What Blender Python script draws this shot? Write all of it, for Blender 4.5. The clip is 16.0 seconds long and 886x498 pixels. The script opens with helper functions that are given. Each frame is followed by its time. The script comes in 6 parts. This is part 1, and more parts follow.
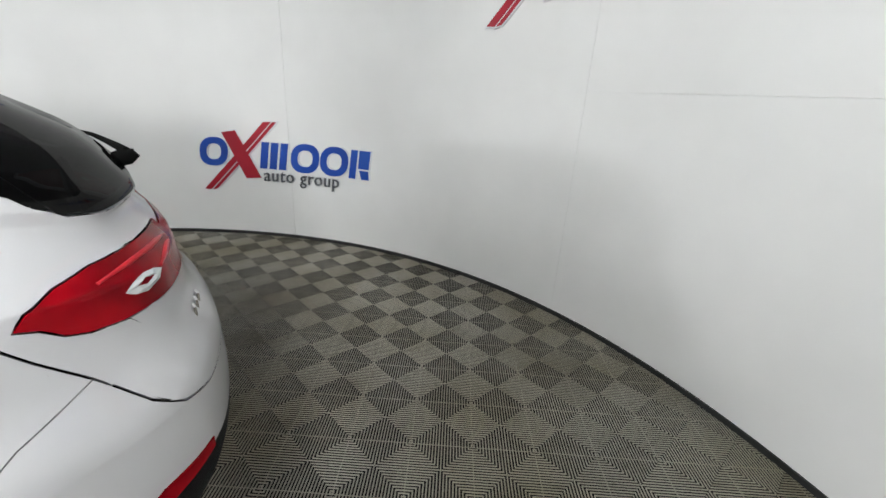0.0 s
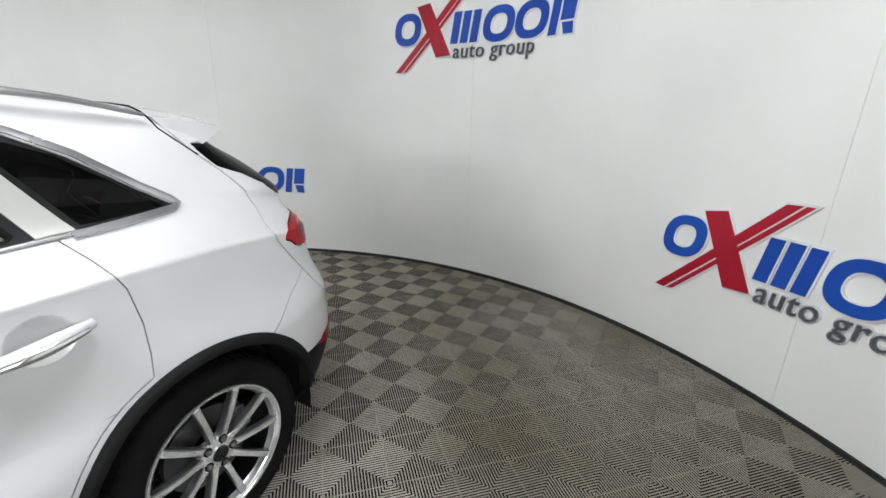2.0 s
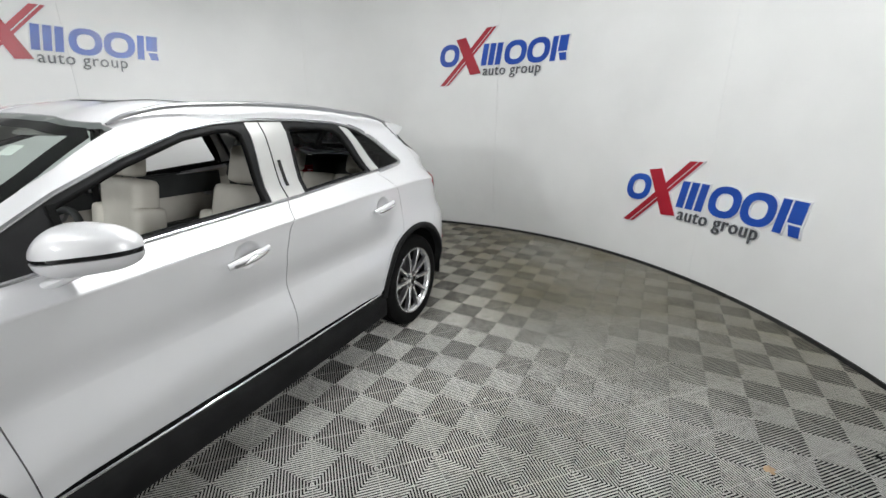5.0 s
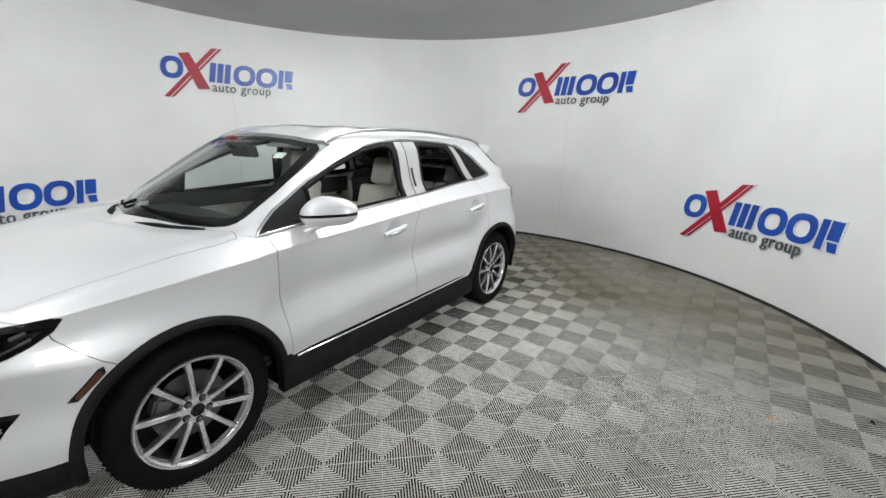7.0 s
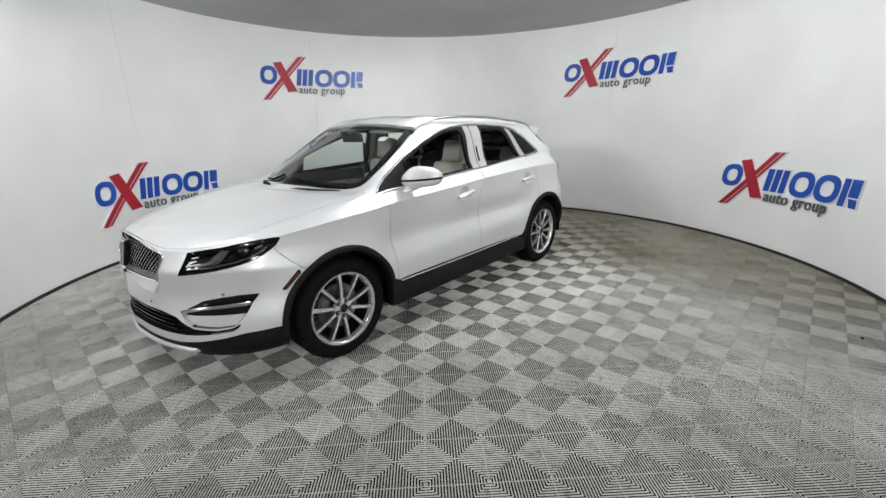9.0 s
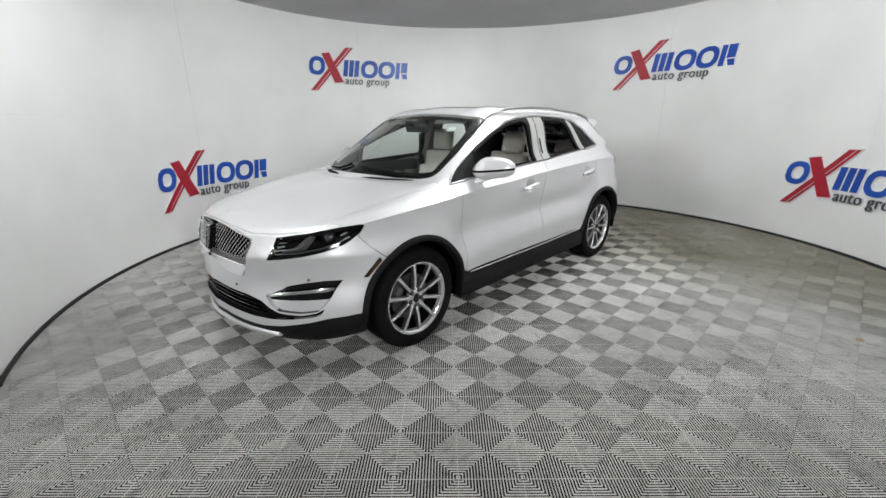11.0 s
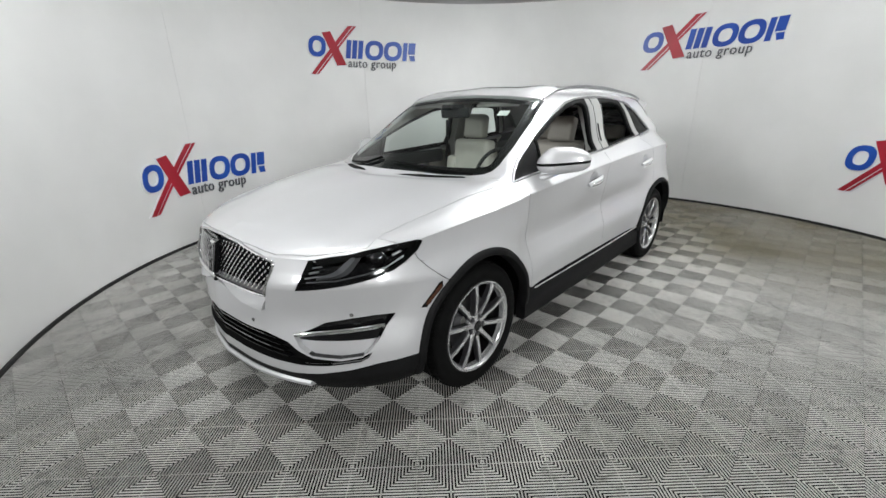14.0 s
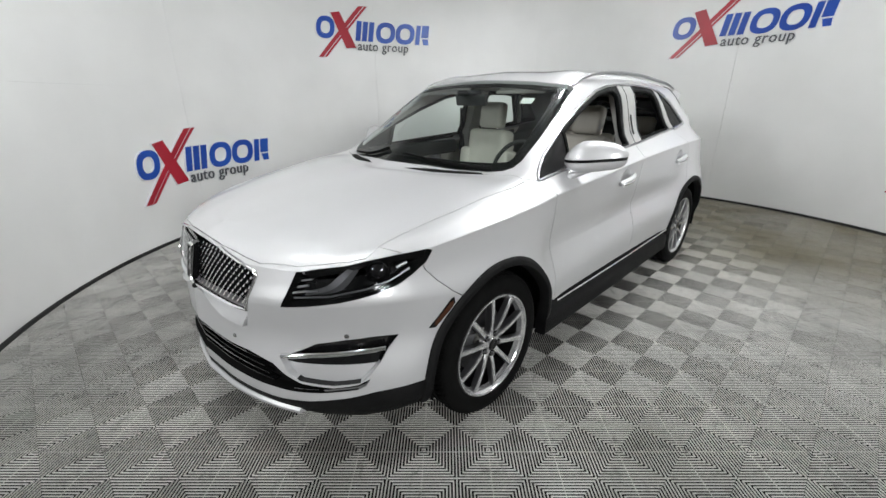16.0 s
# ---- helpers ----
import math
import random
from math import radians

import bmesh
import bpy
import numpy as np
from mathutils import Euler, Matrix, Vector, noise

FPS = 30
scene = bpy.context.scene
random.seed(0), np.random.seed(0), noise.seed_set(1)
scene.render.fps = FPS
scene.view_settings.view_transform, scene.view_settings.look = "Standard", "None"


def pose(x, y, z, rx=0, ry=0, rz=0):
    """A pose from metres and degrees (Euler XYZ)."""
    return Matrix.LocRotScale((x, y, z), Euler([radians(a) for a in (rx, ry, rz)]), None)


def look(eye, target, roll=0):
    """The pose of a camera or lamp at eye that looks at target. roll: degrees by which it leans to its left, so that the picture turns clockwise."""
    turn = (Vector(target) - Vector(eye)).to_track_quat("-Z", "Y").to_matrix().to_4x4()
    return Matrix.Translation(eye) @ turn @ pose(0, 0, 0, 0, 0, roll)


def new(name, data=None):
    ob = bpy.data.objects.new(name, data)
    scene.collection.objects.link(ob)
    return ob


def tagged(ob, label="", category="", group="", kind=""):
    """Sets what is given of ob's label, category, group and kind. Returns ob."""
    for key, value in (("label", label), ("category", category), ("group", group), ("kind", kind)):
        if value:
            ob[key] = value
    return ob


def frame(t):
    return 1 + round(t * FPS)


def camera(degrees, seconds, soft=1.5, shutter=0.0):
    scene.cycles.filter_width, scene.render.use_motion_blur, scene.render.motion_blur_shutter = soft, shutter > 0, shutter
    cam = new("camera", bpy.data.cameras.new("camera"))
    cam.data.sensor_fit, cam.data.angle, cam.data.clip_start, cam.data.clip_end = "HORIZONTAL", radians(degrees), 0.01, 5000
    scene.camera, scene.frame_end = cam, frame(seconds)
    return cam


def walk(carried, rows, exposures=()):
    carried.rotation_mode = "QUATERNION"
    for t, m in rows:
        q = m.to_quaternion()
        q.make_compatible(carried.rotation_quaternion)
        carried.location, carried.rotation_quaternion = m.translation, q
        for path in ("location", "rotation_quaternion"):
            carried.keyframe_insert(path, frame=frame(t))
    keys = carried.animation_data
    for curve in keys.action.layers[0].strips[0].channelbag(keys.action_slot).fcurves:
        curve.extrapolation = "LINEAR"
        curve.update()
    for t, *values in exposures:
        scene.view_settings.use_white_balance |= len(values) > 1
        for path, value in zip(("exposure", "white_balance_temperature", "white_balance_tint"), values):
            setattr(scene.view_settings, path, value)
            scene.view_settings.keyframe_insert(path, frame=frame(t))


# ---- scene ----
cam = camera(94.2, 16.0)
PATH = [
    (0, (-1.863, 1.804, 1.484), (-3.18, 0.468, 0.792), 3.4),
    (0.5, (-1.57, 2.002, 1.46), (-2.96, 0.745, 0.76), -1.0),
    (1, (-1.259, 2.028, 1.481), (-2.764, 0.849, 0.894), 0.2),
    (1.5, (-0.93, 2.019, 1.535), (-2.552, 1.004, 0.95), 2.3),
    (2, (-0.652, 2.129, 1.515), (-2.344, 1.239, 0.927), 1.7),
    (2.5, (-0.368, 2.238, 1.538), (-2.085, 1.39, 0.963), -0.6),
    (3, (-0.033, 2.252, 1.526), (-1.743, 1.379, 0.967), -2.9),
    (3.2, (0.114, 2.28, 1.533), (-1.606, 1.434, 0.961), -3.7),
    (5.3, (1.342, 2.417, 1.529), (-0.345, 1.529, 0.922), 1.3),
    (5.5, (1.441, 2.407, 1.539), (-0.217, 1.473, 0.922), 1.5),
    (6, (1.654, 2.527, 1.546), (0.045, 1.483, 0.981), 2.0),
    (6.5, (1.826, 2.644, 1.553), (0.258, 1.534, 0.998), 1.7),
    (7, (2.03, 2.671, 1.55), (0.448, 1.563, 1.029), 1.5),
    (7.5, (2.29, 2.752, 1.534), (0.686, 1.699, 0.972), 1.6),
    (8, (2.428, 2.929, 1.507), (0.846, 1.82, 0.989), 1.8),
    (8.5, (2.575, 3.039, 1.514), (1.075, 1.812, 1.018), 0.0),
    (9, (2.803, 3.091, 1.506), (1.375, 1.811, 0.94), -1.2),
    (9.5, (2.993, 3.069, 1.51), (1.549, 1.781, 1.004), -1.2),
    (10, (3.061, 3.006, 1.524), (1.702, 1.628, 1.018), -1.9),
    (10.2, (3.066, 2.963, 1.513), (1.714, 1.585, 0.991), -1.8),
    (12.3, (2.989, 2.518, 1.469), (1.61, 1.223, 0.819), 0.7),
    (12.5, (2.995, 2.453, 1.465), (1.601, 1.176, 0.813), -0.3),
    (13, (3.008, 2.342, 1.469), (1.608, 1.08, 0.799), -1.0),
    (13.5, (2.945, 2.199, 1.464), (1.565, 0.914, 0.798), -1.6),
    (14, (2.904, 2.11, 1.457), (1.53, 0.806, 0.816), -1.3),
    (14.5, (2.911, 2.009, 1.457), (1.51, 0.729, 0.825), -1.0),
    (15, (2.888, 1.956, 1.455), (1.488, 0.681, 0.811), -0.6),
    (15.5, (2.771, 1.917, 1.445), (1.407, 0.617, 0.775), -0.2),
    (16, (2.703, 1.895, 1.444), (1.37, 0.572, 0.756), -0.3),
]
walk(cam, [(t, look(eye, target, roll)) for t, eye, target, roll in PATH], exposures=[(0, 0.16), (1.5, 0.07), (3, -0.02), (8, -0.03), (10, -0.09), (16, -0.10)])

# ---- light ----
world = bpy.data.worlds.new("world")
scene.world = world
world.use_nodes = True
world.node_tree.nodes["Background"].inputs[0].default_value = (0.9, 0.95, 1.0, 1)
world.node_tree.nodes["Background"].inputs[1].default_value = 0.05

ROOM = Vector((-0.47, 0.14, 0.0))      # axis of the round booth
RAD, TOP = 3.95, 3.10                  # wall radius and height
GAP0, GAP1 = -10.5, 88.0               # the open side of the booth, in degrees

FLOOD = ((9.2, -0.25, 3.0), (-2.0, 0.0, 1.2))       # a floodlight out in the hall
FLOOD2 = ((4.6, 11.7, 3.6), (-0.6, 0.2, 0.6))         # another, towards the other end of the opening
SPOTS = [(2.4, -0.45, 0.088), (2.6, 0.75, 0.088), (-0.9, 1.6, 0.12), (-0.45, 0.85, 0.12)]   # globe lamps under the ceiling: place and radius


def area_lamp(name, eye, target, watts, size, colour=(1, 1, 1), shape="DISK"):
    lamp = bpy.data.lights.new(name, "AREA")
    lamp.energy, lamp.shape, lamp.size, lamp.color = watts, shape, size, colour
    ob = new(name, lamp)
    ob.matrix_world = look(eye, target)
    return ob


area_lamp("flood_lamp", FLOOD[0], FLOOD[1], 204, 0.7, (0.975, 0.995, 0.995))
area_lamp("flood_lamp_far", FLOOD2[0], FLOOD2[1], 740, 2.4, (0.975, 0.995, 0.995))


# ---- materials ----
def material(name, colour, rough=0.5, metal=0.0, **more):
    m = bpy.data.materials.new(name)
    m.use_nodes = True
    b = m.node_tree.nodes["Principled BSDF"]
    b.inputs["Base Color"].default_value = (*colour, 1)
    b.inputs["Roughness"].default_value = rough
    b.inputs["Metallic"].default_value = metal
    for key, value in more.items():
        b.inputs[key.replace("_", " ")].default_value = value
    return m


def nodes_of(m):
    t = m.node_tree
    return t.nodes, t.links, t.nodes["Principled BSDF"]


def mottled(m, low, high, scale, detail=4.0, rough=None, bump=0.0, bump_scale=60.0):
    """Two tones by noise, a second noise for gloss, and a fine bump."""
    n, l, b = nodes_of(m)
    co = n.new("ShaderNodeTexCoord")
    a = n.new("ShaderNodeTexNoise")
    a.inputs["Scale"].default_value, a.inputs["Detail"].default_value = scale, detail
    ramp = n.new("ShaderNodeValToRGB")
    ramp.color_ramp.elements[0].position, ramp.color_ramp.elements[1].position = 0.32, 0.68
    ramp.color_ramp.elements[0].color, ramp.color_ramp.elements[1].color = (*low, 1), (*high, 1)
    l.new(co.outputs["Object"], a.inputs["Vector"])
    l.new(a.outputs["Fac"], ramp.inputs["Fac"])
    l.new(ramp.outputs["Color"], b.inputs["Base Color"])
    if rough:
        r = n.new("ShaderNodeMapRange")
        r.inputs["To Min"].default_value, r.inputs["To Max"].default_value = rough
        l.new(a.outputs["Fac"], r.inputs["Value"])
        l.new(r.outputs["Result"], b.inputs["Roughness"])
    if bump:
        f = n.new("ShaderNodeTexNoise")
        f.inputs["Scale"].default_value = bump_scale
        l.new(co.outputs["Object"], f.inputs["Vector"])
        bp = n.new("ShaderNodeBump")
        bp.inputs["Strength"].default_value, bp.inputs["Distance"].default_value = bump, 0.01
        l.new(f.outputs["Fac"], bp.inputs["Height"])
        l.new(bp.outputs["Normal"], b.inputs["Normal"])
    return m


M_WALL = mottled(material("white_wall_panel", (0.8, 0.8, 0.79), 0.38), (0.77, 0.77, 0.76), (0.83, 0.83, 0.82), 1.3, rough=(0.32, 0.5), bump=0.04, bump_scale=7)
M_CEIL = mottled(material("ceiling_paint", (0.6, 0.6, 0.6), 0.8), (0.50, 0.50, 0.51), (0.57, 0.57, 0.58), 0.9, bump=0.1, bump_scale=90)
M_BLACK = mottled(material("black_trim", (0.02, 0.02, 0.02), 0.6), (0.008, 0.008, 0.008), (0.018, 0.018, 0.018), 14, rough=(0.5, 0.75), bump=0.15, bump_scale=300)
M_CONC = mottled(material("dark_concrete", (0.1, 0.1, 0.1), 0.8), (0.07, 0.07, 0.07), (0.13, 0.13, 0.125), 2.0, rough=(0.6, 0.9), bump=0.2)
M_OUTER = mottled(material("outer_wall_paint", (0.35, 0.35, 0.35), 0.8), (0.25, 0.25, 0.25), (0.33, 0.33, 0.32), 0.8, bump=0.1)


def tile_material():
    m = mottled(material("grey_floor_tile", (0.3, 0.3, 0.28), 0.5), (0.40, 0.396, 0.372), (0.57, 0.563, 0.533), 2.2, 8, rough=(0.30, 0.50), bump=0.2, bump_scale=220)
    n, l, b = nodes_of(m)
    ramp = [q for q in n if q.type == "VALTORGB"][0]
    geo = n.new("ShaderNodeNewGeometry")
    info = n.new("ShaderNodeObjectInfo")
    dirt = n.new("ShaderNodeTexNoise")
    dirt.inputs["Scale"].default_value, dirt.inputs["Detail"].default_value, dirt.inputs["Roughness"].default_value = 34, 6, 0.72
    l.new(geo.outputs["Position"], dirt.inputs["Vector"])
    l.new(geo.outputs["Position"], [q for q in n if q.type == "TEX_NOISE"][0].inputs["Vector"])
    cut = n.new("ShaderNodeValToRGB")
    cut.color_ramp.elements[0].position, cut.color_ramp.elements[1].position = 0.56, 0.66
    l.new(dirt.outputs["Fac"], cut.inputs["Fac"])
    mix = n.new("ShaderNodeMixRGB")
    mix.inputs["Color2"].default_value = (0.64, 0.63, 0.60, 1)
    fac = n.new("ShaderNodeMath")
    fac.operation = "MULTIPLY"
    fac.inputs[1].default_value = 0.6
    l.new(cut.outputs["Color"], fac.inputs[0])
    l.new(fac.outputs[0], mix.inputs["Fac"])
    l.new(ramp.outputs["Color"], mix.inputs["Color1"])
    # dark scuffs and spilt stains
    scuff = n.new("ShaderNodeTexNoise")
    scuff.inputs["Scale"].default_value, scuff.inputs["Detail"].default_value, scuff.inputs["Distortion"].default_value = 17, 7, 0.8
    l.new(geo.outputs["Position"], scuff.inputs["Vector"])
    worn = n.new("ShaderNodeMapRange")
    worn.inputs["From Min"].default_value, worn.inputs["From Max"].default_value = 0.56, 0.70
    worn.inputs["To Min"].default_value, worn.inputs["To Max"].default_value = 0.0, 0.55
    l.new(scuff.outputs["Fac"], worn.inputs["Value"])
    dark = n.new("ShaderNodeMixRGB")
    dark.inputs["Color2"].default_value = (0.12, 0.118, 0.108, 1)
    l.new(worn.outputs["Result"], dark.inputs["Fac"])
    l.new(mix.outputs["Color"], dark.inputs["Color1"])
    # a brown, darker tone grows towards the back of the booth, broken by noise
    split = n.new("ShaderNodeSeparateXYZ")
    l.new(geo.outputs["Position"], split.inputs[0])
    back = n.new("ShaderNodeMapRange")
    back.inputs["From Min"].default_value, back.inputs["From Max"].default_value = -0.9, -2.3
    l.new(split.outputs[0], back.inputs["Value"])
    brown_noise = n.new("ShaderNodeTexNoise")
    brown_noise.inputs["Scale"].default_value, brown_noise.inputs["Detail"].default_value = 1.1, 5
    l.new(geo.outputs["Position"], brown_noise.inputs["Vector"])
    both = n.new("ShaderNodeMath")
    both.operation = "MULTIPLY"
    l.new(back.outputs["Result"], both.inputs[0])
    l.new(brown_noise.outputs["Fac"], both.inputs[1])
    rear_brown = n.new("ShaderNodeMixRGB")
    rear_brown.inputs["Color2"].default_value = (0.19, 0.168, 0.115, 1)
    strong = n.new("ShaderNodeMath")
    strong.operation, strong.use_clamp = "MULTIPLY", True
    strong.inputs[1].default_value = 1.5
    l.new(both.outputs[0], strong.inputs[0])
    l.new(strong.outputs[0], rear_brown.inputs["Fac"])
    l.new(dark.outputs["Color"], rear_brown.inputs["Color1"])
    hsv = n.new("ShaderNodeHueSaturation")
    val = n.new("ShaderNodeMapRange")
    val.inputs["To Min"].default_value, val.inputs["To Max"].default_value = 0.9, 1.1
    l.new(info.outputs["Random"], val.inputs["Value"])
    l.new(val.outputs["Result"], hsv.inputs["Value"])
    l.new(rear_brown.outputs["Color"], hsv.inputs["Color"])
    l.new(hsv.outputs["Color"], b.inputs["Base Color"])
    return m


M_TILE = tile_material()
M_UNDER = material("tile_underlay", (0.006, 0.006, 0.006), 0.95)
M_BLUE = mottled(material("blue_acrylic", (0.02, 0.09, 0.42), 0.3), (0.008, 0.05, 0.33), (0.012, 0.085, 0.44), 2.5, rough=(0.25, 0.4))
M_RED = mottled(material("red_acrylic", (0.4, 0.02, 0.04), 0.3), (0.33, 0.008, 0.022), (0.42, 0.012, 0.03), 2.5, rough=(0.25, 0.4))
M_GREY = material("dark_grey_acrylic", (0.085, 0.09, 0.1), 0.35)
M_EDGE = material("white_acrylic_edge", (0.75, 0.76, 0.78), 0.35)
M_LAMP = material("lit_diffuser", (0.9, 0.9, 0.9), 0.5, Emission_Color=(1, 0.985, 0.96, 1), Emission_Strength=0.6)
M_GLOBE = material("lit_globe", (0.9, 0.9, 0.9), 0.5, Emission_Color=(0.972, 0.998, 0.995, 1), Emission_Strength=185.0)


# ---- mesh helpers ----
def mesh_of(name, bm, mats, smooth=False, angle=40):
    me = bpy.data.meshes.new(name)
    bm.normal_update()
    if smooth:
        for f in bm.faces:
            f.smooth = True
        lim = radians(angle)
        for e in bm.edges:
            if len(e.link_faces) == 2 and e.calc_face_angle(0) > lim:
                e.smooth = False
    outer = bm.faces.layers.int.get("outer")
    bm.to_mesh(me)
    if outer is not None:
        # smooth panels take the normals of the whole body, so that cuts leave no marks
        marks = [f[outer] for f in bm.faces]
        cache = {}
        loops = []
        for poly in me.polygons:
            for v in poly.vertices:
                if marks[poly.index]:
                    if v not in cache:
                        cache[v] = tuple(skin_normal(me.vertices[v].co))
                    loops.append(cache[v])
                else:
                    loops.append((0.0, 0.0, 0.0))
        me.normals_split_custom_set(loops)
    bm.free()
    for m in mats if isinstance(mats, (list, tuple)) else [mats]:
        me.materials.append(m)
    return me


def thing(name, label, category, group="", kind="", at=None):
    ob = new(name)
    ob.empty_display_size = 0.1
    if at is not None:
        ob.matrix_world = at
    return tagged(ob, label, category, group, kind)


def part(name, bm, mats, parent=None, label="", smooth=False, angle=40):
    ob = new(name, mesh_of(name, bm, mats, smooth, angle))
    if parent is not None:
        ob.parent = parent
    return tagged(ob, label)


def box(bm, x0, x1, y0, y1, z0, z1, m=None, bevel=0.0):
    vs = [bm.verts.new((x, y, z)) for x in (x0, x1) for y in (y0, y1) for z in (z0, z1)]
    quads = ((0, 1, 3, 2), (4, 6, 7, 5), (0, 4, 5, 1), (2, 3, 7, 6), (0, 2, 6, 4), (1, 5, 7, 3))
    fs = [bm.faces.new([vs[i] for i in q]) for q in quads]
    if bevel:
        es = list({e for f in fs for e in f.edges})
        out = bmesh.ops.bevel(bm, geom=es, offset=bevel, segments=2, affect="EDGES")
        vs = list({v for v in vs if v.is_valid} | set(out["verts"]))
    if m is not None:
        bmesh.ops.transform(bm, matrix=m, verts=vs)
    return vs


def tube(bm, path, radius, seg=10, caps=True, flat=1.0, up=Vector((0, 0, 1))):
    """A round bar along path; radius a number or one per point; flat squeezes it along up."""
    pts = [Vector(p) for p in path]
    rings = []
    for i, p in enumerate(pts):
        d = (pts[min(i + 1, len(pts) - 1)] - pts[max(i - 1, 0)]).normalized()
        a = d.cross(up)
        a = a.normalized() if a.length > 1e-4 else Vector((1, 0, 0))
        b = d.cross(a).normalized()
        r = radius[i] if isinstance(radius, (list, tuple)) else radius
        rings.append([bm.verts.new(p + a * (r * math.cos(2 * math.pi * k / seg)) + b * (r * flat * math.sin(2 * math.pi * k / seg))) for k in range(seg)])
    for r0, r1 in zip(rings, rings[1:]):
        for k in range(seg):
            bm.faces.new((r0[k], r0[(k + 1) % seg], r1[(k + 1) % seg], r1[k]))
    if caps:
        bm.faces.new(rings[0][::-1])
        bm.faces.new(rings[-1])
    return rings


def lathe(bm, profile, seg=48, m=None):
    """Turns (radius, height) points about the local y axis."""
    rings = []
    for r, h in profile:
        rings.append([bm.verts.new((r * math.cos(2 * math.pi * k / seg), h, r * math.sin(2 * math.pi * k / seg))) for k in range(seg)])
    for r0, r1 in zip(rings, rings[1:]):
        for k in range(seg):
            bm.faces.new((r0[k], r1[k], r1[(k + 1) % seg], r0[(k + 1) % seg]))
    if m is not None:
        bmesh.ops.transform(bm, matrix=m, verts=[v for r in rings for v in r])
    return rings


def spline(points, per=8, closed=False):
    """Catmull-Rom through points."""
    p = [np.array(q, float) for q in points]
    n = len(p)
    out = []
    for i in range(n if closed else n - 1):
        if closed:
            a, b, c, d = p[i - 1], p[i], p[(i + 1) % n], p[(i + 2) % n]
        else:
            b, c = p[i], p[i + 1]
            a = p[i - 1] if i else 2 * b - c
            d = p[i + 2] if i + 2 < n else 2 * c - b
        for k in range(per):
            u = k / per
            out.append(0.5 * (2 * b + (c - a) * u + (2 * a - 5 * b + 4 * c - d) * u * u + (3 * b - a - 3 * c + d) * u ** 3))
    if not closed:
        out.append(p[-1])
    return out


def plate(bm, outline, thick, holes=(), m=None, mat_side=0, mat_face=0):
    """A flat plate in local xz from an outline, its face at y = -thick, with holes bridged by filling."""
    loops = [outline, *holes]
    front, back = [], []
    for lp in loops:
        front.append([bm.verts.new((x, -thick, z)) for x, z in lp])
        back.append([bm.verts.new((x, 0.0, z)) for x, z in lp])
    edges = []
    for lp in front:
        edges += [bm.edges.new((lp[i], lp[(i + 1) % len(lp)])) for i in range(len(lp))]
    got = bmesh.ops.triangle_fill(bm, edges=edges, use_beauty=True, use_dissolve=False)
    for f in got["geom"]:
        if isinstance(f, bmesh.types.BMFace):
            f.material_index = mat_face
            if f.normal.y > 0:
                f.normal_flip()
    for lf, lb in zip(front, back):
        n = len(lf)
        for i in range(n):
            f = bm.faces.new((lf[i], lf[(i + 1) % n], lb[(i + 1) % n], lb[i]))
            f.material_index = mat_side
    vs = [v for lp in front + back for v in lp]
    if m is not None:
        bmesh.ops.transform(bm, matrix=m, verts=vs)
    return vs


# ---- the booth ----
def arc_slab(bm, a0, a1, r0, r1, z0, z1, step=1.5, bevel=0.0):
    n = max(1, round(abs(a1 - a0) / step))
    rows = []
    for i in range(n + 1):
        a = radians(a0 + (a1 - a0) * i / n)
        c, s = math.cos(a), math.sin(a)
        rows.append([bm.verts.new((ROOM.x + r * c, ROOM.y + r * s, z)) for r, z in ((r0, z0), (r1, z0), (r1, z1), (r0, z1))])
    for a, b in zip(rows, rows[1:]):
        for k in range(4):
            bm.faces.new((a[k], b[k], b[(k + 1) % 4], a[(k + 1) % 4]))
    bm.faces.new(rows[0])
    bm.faces.new(rows[-1][::-1])


